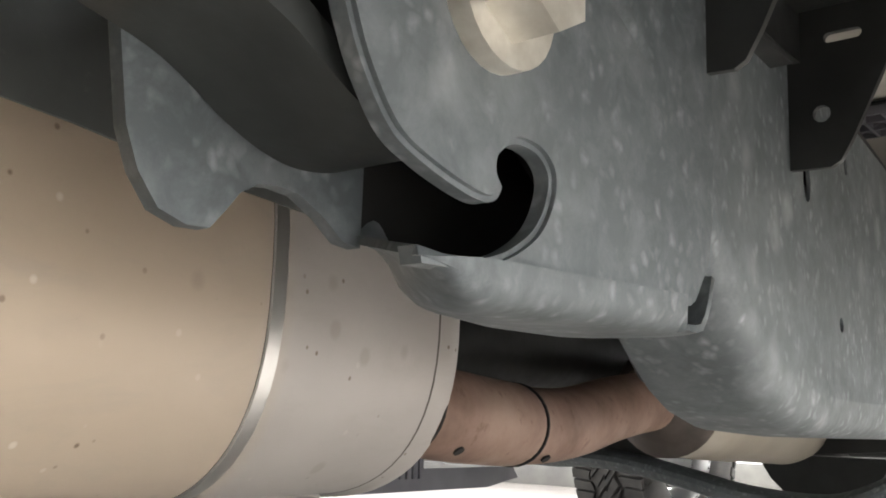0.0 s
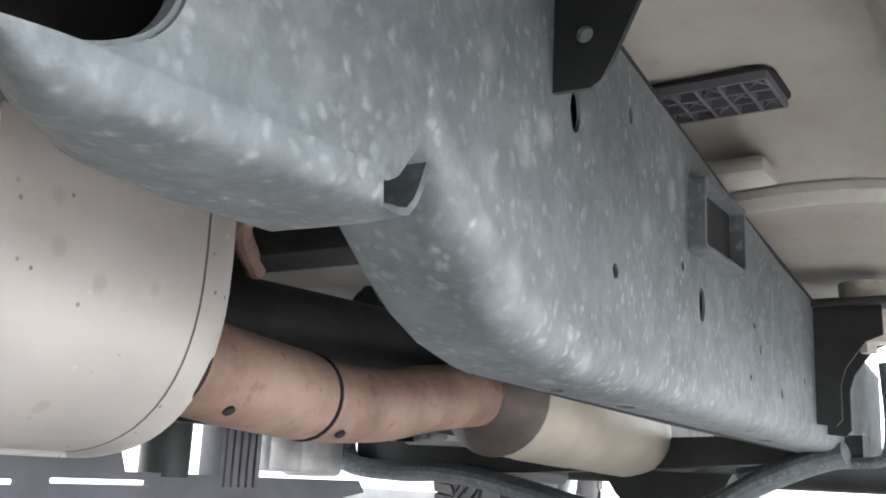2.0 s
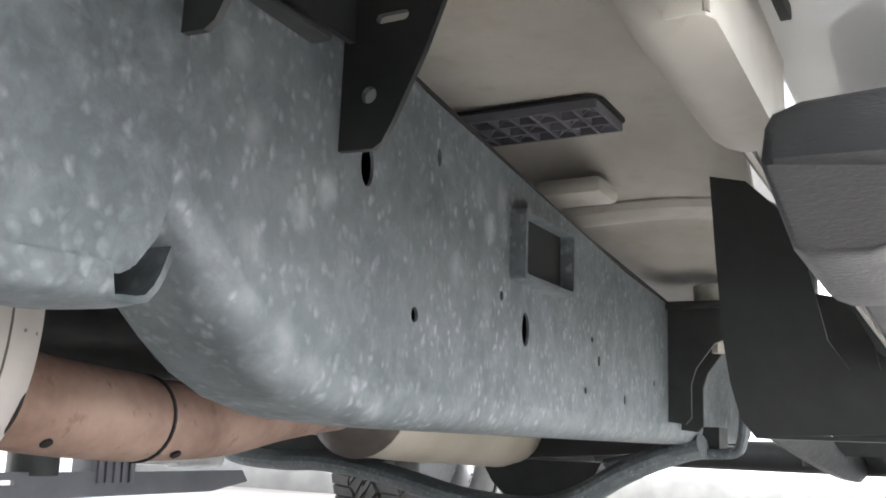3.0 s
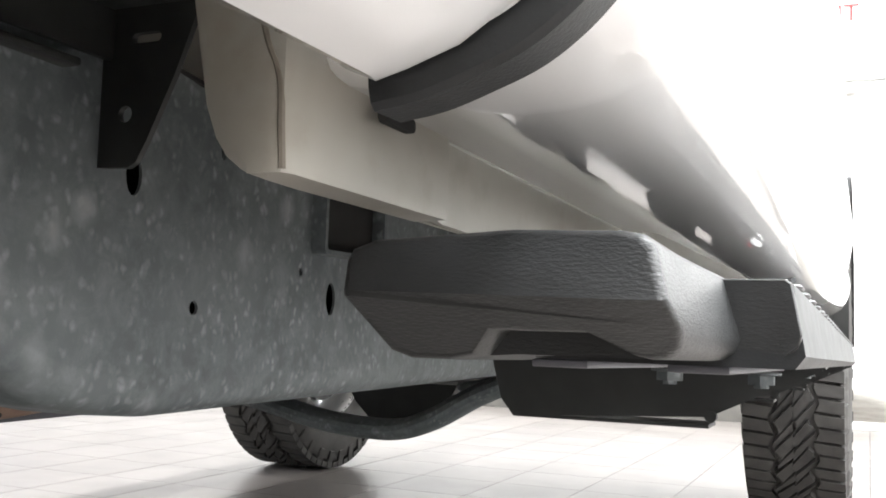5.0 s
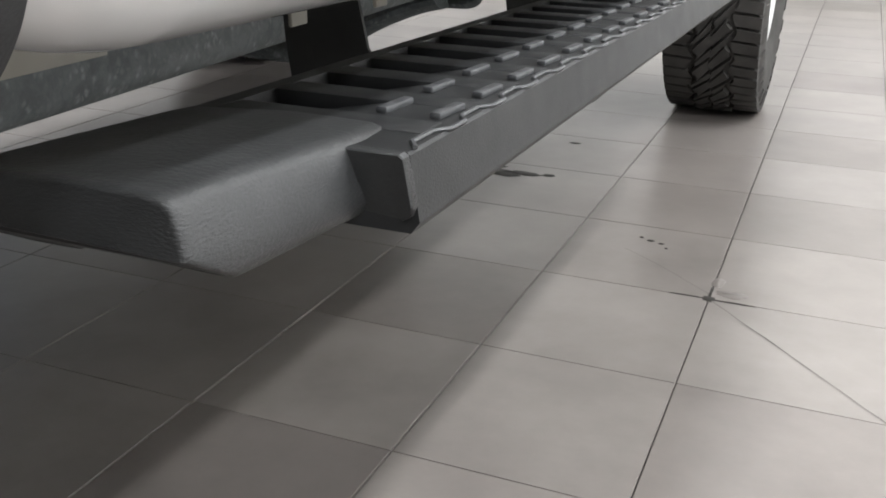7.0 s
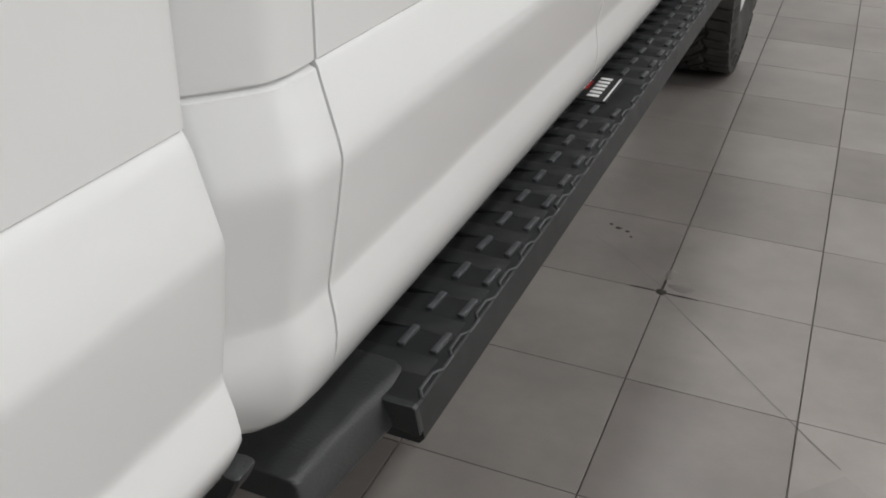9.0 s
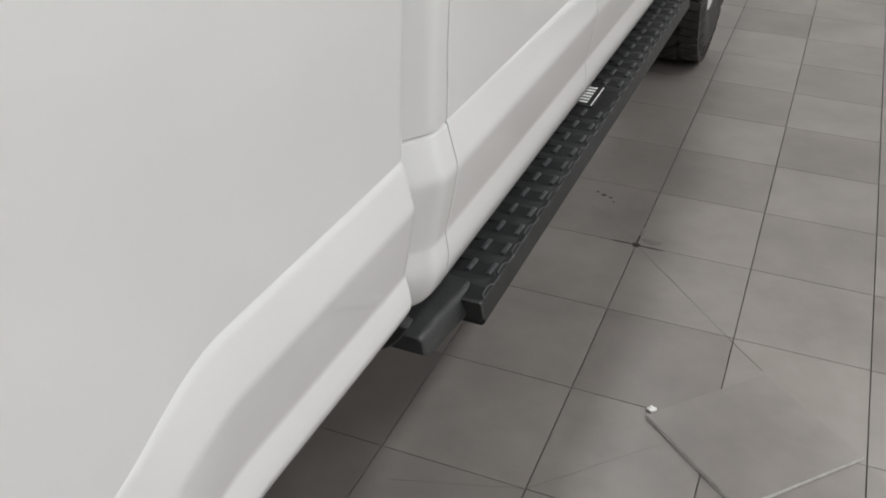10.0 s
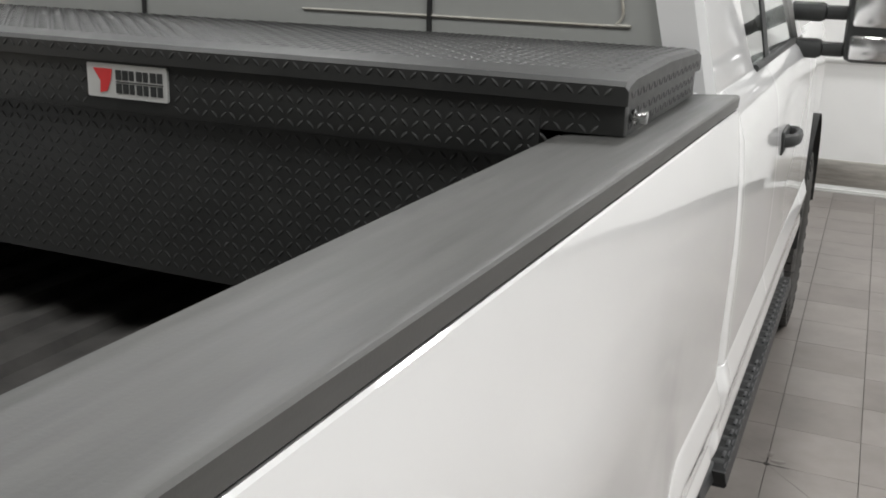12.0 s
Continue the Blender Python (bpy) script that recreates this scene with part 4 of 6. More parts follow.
def build_frame():
    rail = build_rail(False, "frame_rail")
    build_rail(True, "frame_rail")
    # leaf spring hanger: outer plate with a hooked slot
    bm = B()
    arc = [(0.198, 0.80), (0.202, 0.64), (0.207, 0.60), (0.216, 0.574), (0.226, 0.557), (0.239, 0.543), (0.256, 0.536), (0.276, 0.531), (0.292, 0.529), (0.301, 0.5315), (0.304, 0.537), (0.300, 0.5425), (0.302, 0.550), (0.311, 0.5565),
           (0.321, 0.558), (0.332, 0.556), (0.339, 0.549), (0.337, 0.537), (0.328, 0.524), (0.313, 0.514), (0.298, 0.508), (0.283, 0.505), (0.264, 0.5045), (0.252, 0.5055)]
    arc = arc[:1] + [(p.x, p.y) for p in smooth_path([(y, z, 0) for y, z in arc[1:]], 4)]
    plate(bm, arc + [(0.254, 0.499), (0.30, 0.501), (0.40, 0.505), (0.474, 0.5085), (0.486, 0.515), (0.500, 0.533), (0.507, 0.56), (0.509, 0.60), (0.509, 0.80)], "x", -0.086, -0.076)
    bmesh.ops.bevel(bm, geom=[e for e in bm.edges if len(e.link_faces) == 2 and e.calc_face_angle(0) > 0.8 and e.verts[0].co.x > -0.077 and e.verts[1].co.x > -0.077 and min(v.co.z - 0.4995 - 0.0407 * (v.co.y - 0.252) for v in e.verts) > 0.0008], offset=0.0025, segments=2, affect="EDGES")
    hanger = part("spring_hanger", bm, "frame", truck, "blue-grey steel spring hanger with a hooked slot", sharp=40)
    # bottom of the hanger, rolled over from the outer plate
    bm = B()
    rows = []
    for y in np.linspace(0.252, 0.490, 32):
        t = (y - 0.252) / 0.27
        zi = float(np.interp(y, [0.25, 0.258, 0.272, 0.284, 0.297, 0.309, 0.33, 0.37, 0.42, 0.522], [0.536, 0.538, 0.537, 0.533, 0.527, 0.519, 0.508, 0.500, 0.497, 0.4985]))
        zb = 0.4885 + 0.0085 * t
        zt = 0.4990 + 0.0110 * t
        if y < 0.468:
            lead = [(-0.0760, zt + 0.006), (-0.0768, zb + 0.0085), (-0.0798, zb + 0.0035), (-0.086, zb + 0.001)]
        else:
            lead = [(-0.080, zb + 0.002), (-0.082, zb + 0.0015), (-0.085, zb + 0.001), (-0.09, zb + 0.0005)]
        mid = [(-0.100 - 0.066 * k, zb + (zi - zb) * k * k) for k in (0.0, 0.3, 0.6, 0.85)]
        # towards its open end the bottom turns up into a lip that runs slantwise to the inner plate
        fade = max(0.0, (0.36 - y) / 0.108)
        up = max(0.0, 1 - (y - 0.252) / 0.045)
        up = up * up * (3 - 2 * up)
        row = []
        for x, z in lead + mid + [(-0.166, zi), (-0.170, zi + 0.006)]:
            k = min(1.0, max(0.0, (-0.078 - x) / 0.088))
            row.append((x, y + 0.062 * fade * k, z + up * (0.5035 + 0.022 * k - z)))
        rows.append(row)
    for y, z in ((0.497, 0.4995), (0.503, 0.506), (0.507, 0.513), (0.513, 0.529)):
        rows.append([(x, y, z) for x in (-0.080, -0.082, -0.085, -0.09, -0.10, -0.12, -0.14, -0.156, -0.166, -0.170)])
    loft(bm, rows)
    part("hanger_bottom", bm, "frame", hanger, sharp=50, solid=0.004)
    bm = B()
    plate(bm, [(0.165, 0.80), (0.180, 0.60), (0.1885, 0.548), (0.195, 0.532), (0.205, 0.5195), (0.218, 0.5155), (0.229, 0.516), (0.236, 0.524), (0.243, 0.533), (0.252, 0.5385), (0.262, 0.5400), (0.275, 0.5390), (0.290, 0.5315), (0.303, 0.5225), (0.314, 0.5215), (0.314, 0.80)], "x", -0.172, -0.164)
    part("hanger_inner_plate", bm, "frame", hanger)
    # added black plates paint the deep shade seen through the hanger's slot
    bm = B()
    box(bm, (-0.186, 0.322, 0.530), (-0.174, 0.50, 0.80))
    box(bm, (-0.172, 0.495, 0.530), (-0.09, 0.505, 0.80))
    part("hanger_cavity", bm, "dark", hanger, "black plates painting the shade inside the hanger")
    bm = B()
    rod(bm, (-0.162, 0.277, 0.612), (-0.096, 0.277, 0.612), 0.052, 32)
    bush = part("spring_eye", bm, "spring", truck, "dark grey leaf spring eye")
    bm = B()
    leaf = smooth_path([(0, y, z) for y, z in ((-1.3, 0.66), (-0.9, 0.59), (-0.62, 0.575), (-0.35, 0.59), (-0.1, 0.612), (0.06, 0.608), (0.16, 0.587), (0.20, 0.577), (0.232, 0.560), (0.255, 0.5515), (0.276, 0.5495), (0.300, 0.5545), (0.320, 0.568), (0.333, 0.590), (0.337, 0.612), (0.332, 0.637), (0.31, 0.66))], 5)
    rows = []
    for i, p in enumerate(leaf):
        d = (leaf[min(i + 1, len(leaf) - 1)] - leaf[max(i - 1, 0)]).normalized()
        q = p + Vector((0, -d.z, d.y)) * 0.013
        rows.append([(-0.163, p.y, p.z), (-0.095, p.y, p.z), (-0.095, q.y, q.z), (-0.163, q.y, q.z)])
    loft(bm, rows, closed=True)
    part("main_leaf", bm, "spring", truck, "dark grey spring leaf")
    bm = B()
    rod(bm, (-0.0765, 0.292, 0.612), (-0.066, 0.292, 0.612), 0.031, 28)
    bolt = part("spring_bolt", bm, "zinc", truck, "pale zinc-plated flange bolt")
    bm = B()
    rod(bm, (-0.0665, 0.292, 0.612), (-0.044, 0.292, 0.612), 0.0215, 6)
    part("bolt_head", bm, "zinc", bolt)
    # rear cab mount: two black gussets and a shelf between them
    for y in (0.502, 0.671):
        bm = B()
        pts = [(-0.095, 0.627), (-0.060, 0.626), (-0.053, 0.630), (-0.0445, 0.645), (-0.022, 0.692), (0.013, 0.782), (0.02, 0.80), (-0.10, 0.80)]
        if y < 0.6:
            pts = [(x, z + 0.018) for x, z in pts[:5]] + pts[5:]
        hl = [disc2(-0.065, 0.665, 0.0062, 12), rounded(-0.062, 0.716, -0.036, 0.7235, 0.0037, 3)] if y > 0.6 else [disc2(-0.06, 0.70, 0.006, 10)]
        plate(bm, pts, "y", y - 0.0025, y + 0.0025, hl)
        for v in bm.verts:
            if v.co.x < -0.09:
                v.co.x = rail_x(v.co.y)
        part("rear_mount_gusset", bm, "black", truck, "black steel cab mount gusset")
    bm = B()
    box(bm, (-0.09, 0.505, 0.742), (-0.005, 0.668, 0.75), 0.002)
    box(bm, (-0.092, 0.505, 0.69), (-0.07, 0.63, 0.696), 0.002)
    box(bm, (-0.084, 0.505, 0.705), (-0.0785, 0.668, 0.80))
    part("rear_mount_shelf", bm, "black", truck)
    bm = B()
    box(bm, (-0.12, 0.49, 0.796), (0.03, 0.68, 0.806), 0.003)
    part("rear_mount_top", bm, "black", truck)
    # welded tube stub on the rail
    bm = B()
    x0 = rail_x(1.07)
    rings = [rounded(0.995, 0.592, 1.132, 0.664, 0.006, 3), rounded(1.000, 0.597, 1.127, 0.659, 0.004, 3)]
    plate(bm, rings[0], "x", x0 - 0.006, x0 + 0.021, [rings[1]])
    part("tube_stub", bm, "frame", truck, "short rectangular tube welded to the rail")
    # near-black plate paints the shade inside the tube's mouth
    bm = B()
    box(bm, (x0 + 0.0036, 0.999, 0.596), (x0 + 0.0048, 1.128, 0.660))
    part("tube_hollow", bm, "dark", truck)
    # cab mount further forward
    for y, dz in ((1.70, 0.0), (1.80, -0.01)):
        bm = B()
        x0 = rail_x(y)
        plate(bm, [(x0, 0.475 + dz), (x0 + 0.028, 0.472 + dz), (x0 + 0.037, 0.482 + dz), (x0 + 0.037, 0.535), (x0 + 0.045, 0.56), (x0 + 0.075, 0.60), (x0 + 0.10, 0.61), (x0 + 0.10, 0.66), (x0, 0.66)], "y", y - 0.003, y + 0.003)
        part("cab_mount_gusset", bm, "black", truck, "black steel cab mount gusset")
    bm = B()
    box(bm, (-0.15, 1.68, 0.655), (-0.03, 1.82, 0.667), 0.003)
    part("cab_mount_shelf", bm, "black", truck)
    bm = B()
    rod(bm, (-0.075, 1.76, 0.605), (-0.075, 1.76, 0.622), 0.03, 20)
    rod(bm, (-0.075, 1.76, 0.59), (-0.075, 1.76, 0.606), 0.013, 6)
    rod(bm, (-0.075, 1.76, 0.62), (-0.075, 1.76, 0.70), 0.036, 20, 0.042)
    part("cab_mount_bushing", bm, "zinc", truck, "pale bolt and washer under the cab mount")
    # crossmember with a dip, and a bent tube beside it
    bm = B()
    pts = [(-1.27, 1.95, 0.46), (-1.24, 1.95, 0.39), (-1.10, 1.95, 0.375), (-0.99, 1.95, 0.378), (-0.88, 1.95, 0.368), (-0.76, 1.95, 0.345), (-0.63, 1.95, 0.318), (-0.48, 1.95, 0.310), (-0.39, 1.95, 0.335), (-0.30, 1.95, 0.385), (-0.24, 1.95, 0.412), (-0.19, 1.95, 0.43), (-0.15, 1.95, 0.44)]
    sweep(bm, smooth_path(pts, 5), circle(0.045, 14, 0.022))
    strap = part("crossmember", bm, "frame", truck, "grey steel transmission crossmember with a dip")
    bm = B()
    plate(bm, [(-1.25, 0.362), (-0.78, 0.386), (-0.244, 0.4240), (-0.13, 0.431), (-0.13, 0.475), (-0.25, 0.475), (-0.78, 0.45), (-1.25, 0.45)], "y", 1.99, 2.06)
    part("crossmember_beam", bm, "black", strap, "straight black crossmember beam")
    bm = B()
    plate(bm, [(-0.66, 0.40), (-0.63, 0.352), (-0.595, 0.318), (-0.53, 0.312), (-0.45, 0.330), (-0.405, 0.365), (-0.385, 0.40)], "y", 2.07, 2.2)
    part("mount_bracket", bm, "black", strap, "black gearbox mount bracket")
    bm = B()
    sweep(bm, smooth_path([(-0.36, 2.02, 0.40), (-0.27, 2.0, 0.415), (-0.16, 1.98, 0.425), (-0.10, 1.97, 0.43), (-0.085, 1.97, 0.45), (-0.08, 1.97, 0.50), (-0.085, 1.97, 0.60)], 6), circle(0.010, 10))
    part("brake_line_guard", bm, "frame", truck)
    bm = B()
    box(bm, (2 * CX + 0.22, 0.9, 0.60), (-0.22, 0.98, 0.66), 0.012)
    part("mid_crossmember", bm, "black", truck)


def muf_x(y):
    return -0.430 - 0.19 * y


def build_exhaust():
    A, C, ZC = 0.150, 0.170, 0.545

    def squarish(a):
        """A point of the flattened oval section."""
        c, q = math.cos(a), math.sin(a)
        return math.copysign(abs(c) ** 0.76, c), math.copysign(abs(q) ** 0.76, q)

    def ring(y, k=1.0, n=64):
        out = []
        for i in range(n):
            c, q = squarish(2 * math.pi * i / n)
            out.append(Vector((muf_x(y) + A * k * c, y + 0.19 * A * k * c, ZC + C * k * q)))
        return out

    bm = B()
    seq = [(-0.42, 0.0), (-0.42, 0.94), (-0.415, 0.985), (-0.40, 1.0)] + [(y, 1.0) for y in np.linspace(-0.35, 0.64, 12)] + [(0.645, 1.004), (0.653, 1.02), (0.665, 1.022), (0.673, 1.012), (0.675, 0.985), (0.669, 0.96), (0.663, 0.90), (0.675, 0.5), (0.679, 0.0)]
    loft(bm, [ring(y, max(k, 0.001)) for y, k in seq], closed=True)
    muf = part("muffler", bm, "muffler", truck, "tan heat-stained steel muffler", sharp=45)
    bm = B()
    loft(bm, [ring(y, k) for y, k in ((0.402, 1.0), (0.4025, 1.010), (0.4165, 1.010), (0.417, 1.0))], closed=True)
    part("seam_band", bm, "steel", muf, "bright steel seam band")
    bm = B()
    loft(bm, [ring(y, k) for y, k in ((0.4012, 1.0), (0.4013, 1.0006), (0.4019, 1.0006), (0.402, 1.0))], closed=True)
    part("seam_gap", bm, "dark", muf)
    bm = B()
    loft(bm, [ring(y, k) for y, k in ((0.6375, 1.0), (0.6378, 1.0016), (0.6402, 1.0016), (0.6405, 1.0))], closed=True)
    part("rim_gap", bm, "brown_steel", muf)
    # folded seam along the bottom
    bm = B()
    rows = []
    for y in np.linspace(-0.4, 0.645, 14):
        x, z = muf_x(y) + 0.012, ZC - C
        rows.append([(x - 0.014, y, z + 0.001), (x + 0.02, y, z - 0.0035), (x + 0.022, y, z - 0.001), (x + 0.02, y, z + 0.002)])
    loft(bm, rows, closed=True)
    part("fold_seam", bm, "muffler", muf)
    # grey heat shield over the top
    bm = B()
    rows = []
    for y in np.linspace(-0.42, 0.655, 16):
        low = float(np.interp(y, [-0.42, -0.1, 0.2, 0.41, 0.60, 0.655], [15, 12.5, 9.5, 7.5, 10.5, 13.5]))
        row = []
        for a in np.linspace(low, 165, 22):
            wob = 0.010 + 0.0015 * math.sin(y * 37)
            c, s = squarish(radians(a))
            row.append((muf_x(y) + (A + wob) * c, y + 0.19 * A * c, ZC + (C + wob) * s))
        rows.append(row)
    loft(bm, rows)
    part("heat_shield", bm, "shield", truck, "thin grey heat shield over the muffler", solid=0.0015)
    # outlet pipe, clamp grooves, bend
    pts = [(-0.474, 0.645, 0.470), (-0.4615, 0.70, 0.459), (-0.4655, 0.76, 0.452), (-0.475, 0.86, 0.446), (-0.488, 0.95, 0.444), (-0.505, 1.06, 0.450), (-0.520, 1.18, 0.468), (-0.530, 1.28, 0.480), (-0.535, 1.36, 0.488)]
    path = smooth_path(pts, 8)
    bm = B()
    sweep(bm, path, lambda u: circle(0.0455 if u < 0.42 else 0.0435, 28))
    pipe = part("exhaust_pipe", bm, "rust", truck, "rust-brown exhaust pipe", sharp=50)
    for i0 in (8, 27):
        bm = B()
        p, q = path[i0], path[i0 + 1]
        d = (q - p).normalized()
        rod(bm, p - d * 0.0015, p + d * 0.0015, 0.0463, 28)
        part("pipe_groove", bm, "dark", pipe)
    for i0 in (14, 30):
        bm = B()
        p = path[i0]
        rod(bm, p + Vector((0.0285, 0, -0.0345)), p + Vector((0.0300, 0, -0.0365)), 0.006, 8)
        part("pipe_notch", bm, "dark", pipe)
    # catalyst canister with a concave rear cone
    bm = B()
    ax = Vector((-0.02, 0.55, -0.02)).normalized()
    p0 = Vector((-0.535, 1.335, 0.492))
    seq = [(-0.005, 0.046), (0.0, 0.05), (0.03, 0.066), (0.055, 0.085), (0.060, 0.0885), (0.066, 0.0885), (0.071, 0.086), (0.16, 0.086), (0.165, 0.0875), (0.33, 0.0875), (0.335, 0.086), (0.60, 0.086), (0.66, 0.078), (0.70, 0.060), (0.74, 0.046)]
    side = ax.cross(Vector((0, 0, 1))).normalized()
    up = side.cross(ax)
    loft(bm, [[p0 + ax * d + side * a + up * b for a, b in circle(r, 32)] for d, r in seq], closed=True)
    cat = part("catalyst", bm, "canister", truck, "pale steel catalyst canister", sharp=40)
    bm = B()
    loft(bm, [[p0 + ax * d + side * a + up * b for a, b in circle(r, 32)] for d, r in ((-0.006, 0.0475), (0.0, 0.052), (0.03, 0.068), (0.054, 0.0868), (0.058, 0.0892))], closed=True)
    part("rear_cone", bm, "brown_steel", cat, "dark brown cone")
    bm = B()
    sweep(bm, [Vector(p) for p in ((-0.560, 2.05, 0.467), (-0.565, 2.15, 0.47), (-0.58, 2.4, 0.50), (-0.62, 2.8, 0.6))], circle(0.044, 16))
    part("front_pipe", bm, "brown_steel", truck)
    # driveshaft, transfer case, gearbox pan, tank
    bm = B()
    rod(bm, (CX, -0.5, 0.50), (CX, 1.45, 0.56), 0.055, 24)
    part("driveshaft", bm, "black", truck, "dark driveshaft tube")
    bm = B()
    box(bm, (-1.12, 1.98, 0.43), (-0.70, 2.45, 0.50), 0.02)
    box(bm, (-1.14, 1.965, 0.495), (-0.68, 2.47, 0.512), 0.004)
    for x in np.linspace(-1.12, -0.70, 9):
        rod(bm, (x, 1.972, 0.478), (x, 1.972, 0.53), 0.011, 8)
        rod(bm, (x + 0.02, 1.968, 0.455), (x + 0.02, 1.99, 0.455), 0.008, 8)
    pan = part("gearbox_pan", bm, "alu", truck, "cast aluminium gearbox pan with bolts")
    bm = B()
    box(bm, (-1.0, 1.975, 0.445), (-0.93, 1.979, 0.475))
    part("pan_tag", bm, "wall", pan, "small white tag")
    bm = B()
    rod(bm, (CX - 0.1, 1.45, 0.58), (CX - 0.15, 2.9, 0.60), 0.13, 24, 0.2)
    part("gearbox", bm, "dark", truck, "dark gearbox housing")
    TKX = -1.2
    bm = B()
    box(bm, (TKX - 0.28, 0.28, 0.40), (TKX + 0.02, 1.24, 0.68), 0.03)
    tank = part("fuel_tank", bm, "tank", truck, "grey fuel tank")
    bm = B()
    plate(bm, [(0.30, 0.300), (1.30, 0.304), (1.80, 0.306), (1.92, 0.325), (1.90, 0.350), (1.62, 0.350), (1.25, 0.352), (1.22, 0.43), (0.30, 0.45)], "x", TKX + 0.021, TKX + 0.031, [rounded(0.86, 0.3265, 1.045, 0.3350, 0.003, 2), rounded(1.105, 0.330, 1.30, 0.3385, 0.003, 2)])
    part("tank_guard", bm, "tank", tank, "grey guard with two long slots")
    bm = B()
    box(bm, (TKX + 0.03, 0.93, 0.385), (TKX + 0.045, 1.18, 0.398), 0.004)
    part("tank_strap", bm, "black", tank)
    bm = B()
    rod(bm, (TKX + 0.030, 0.90, 0.405), (TKX + 0.036, 0.90, 0.405), 0.045, 24)
    rod(bm, (TKX + 0.036, 0.90, 0.412), (TKX + 0.040, 0.90, 0.412), 0.024, 20)
    part("tank_plug", bm, "silver", tank)
    bm = B()
    rod(bm, (TKX, 1.36, 0.345), (TKX, 1.36, 0.50), 0.045, 20)
    part("filter_can", bm, "spring", truck, "dark filter canister")
    bm = B()
    box(bm, (TKX - 0.03, 1.47, 0.318), (TKX + 0.03, 1.58, 0.50), 0.006)
    rb = part("ribbed_bracket", bm, "tank", truck, "grey ribbed bracket")
    for y in np.linspace(1.485, 1.565, 5):
        bm = B()
        box(bm, (TKX + 0.03, y - 0.006, 0.33), (TKX + 0.036, y + 0.006, 0.50), 0.001)
        part("rib", bm, "tank", rb)
    bm = B()
    box(bm, (TKX - 0.05, 1.615, 0.362), (TKX + 0.02, 1.72, 0.50), 0.012)
    part("pump_body", bm, "alu", truck, "pale cast pump body")
    bm = B()
    box(bm, (TKX - 0.05, 1.715, 0.355), (TKX + 0.01, 1.87, 0.50), 0.016)
    part("pump_cover", bm, "alu", truck, "pale cast pump cover")
    # pale cross panels above the drive line
    bm = B()
    loft(bm, [[(-1.0, 1.25, 0.69), (-0.30, 1.25, 0.67)], [(-1.0, 1.36, 0.675), (-0.30, 1.36, 0.655)], [(-1.0, 1.375, 0.70), (-0.30, 1.375, 0.68)]])
    part("cross_brace", bm, "primer", truck, "dusty pale cross brace", solid=0.003)
    bm = B()
    loft(bm, [[(-0.95, 1.62, 0.66), (-0.30, 1.62, 0.63)], [(-0.95, 1.72, 0.645), (-0.30, 1.72, 0.62)]])
    part("tunnel_shield", bm, "canister", truck, "dull tunnel heat shield", solid=0.002)
    bm = B()
    sweep(bm, smooth_path([(-0.62, 0.95, 0.60), (-0.50, 0.80, 0.61), (-0.36, 0.72, 0.60), (-0.25, 0.70, 0.61)], 6), circle(0.012, 10))
    part("hanger_rod", bm, "rust", truck)
    # front axle
    bm = B()
    rod(bm, (-1.45, 3.25, 0.42), (0.12, 3.25, 0.42), 0.045, 20)
    bmesh.ops.create_uvsphere(bm, u_segments=20, v_segments=12, radius=0.15, matrix=Matrix.Translation((-0.95, 3.25, 0.42)))
    part("front_axle", bm, "black", truck, "dark front axle with differential")
    for x in (-0.02, -1.31):
        bm = B()
        sweep(bm, smooth_path([(x, 3.22, 0.40), (x, 2.8, 0.42), (x - 0.03, 2.4, 0.47), (x - 0.06, 2.1, 0.52)], 5), circle(0.03, 10, 0.045))
        part("radius_arm", bm, "black", truck)
    bm = B()
    rod(bm, (-0.10, 2.95, 0.40), (-0.10, 2.95, 0.95), 0.028, 14)
    part("damper", bm, "black", truck)


# ---- running board ----
def tilt(bm):
    for v in bm.verts:
        v.co.z -= 0.0207 * (v.co.y - 0.6)
    return bm


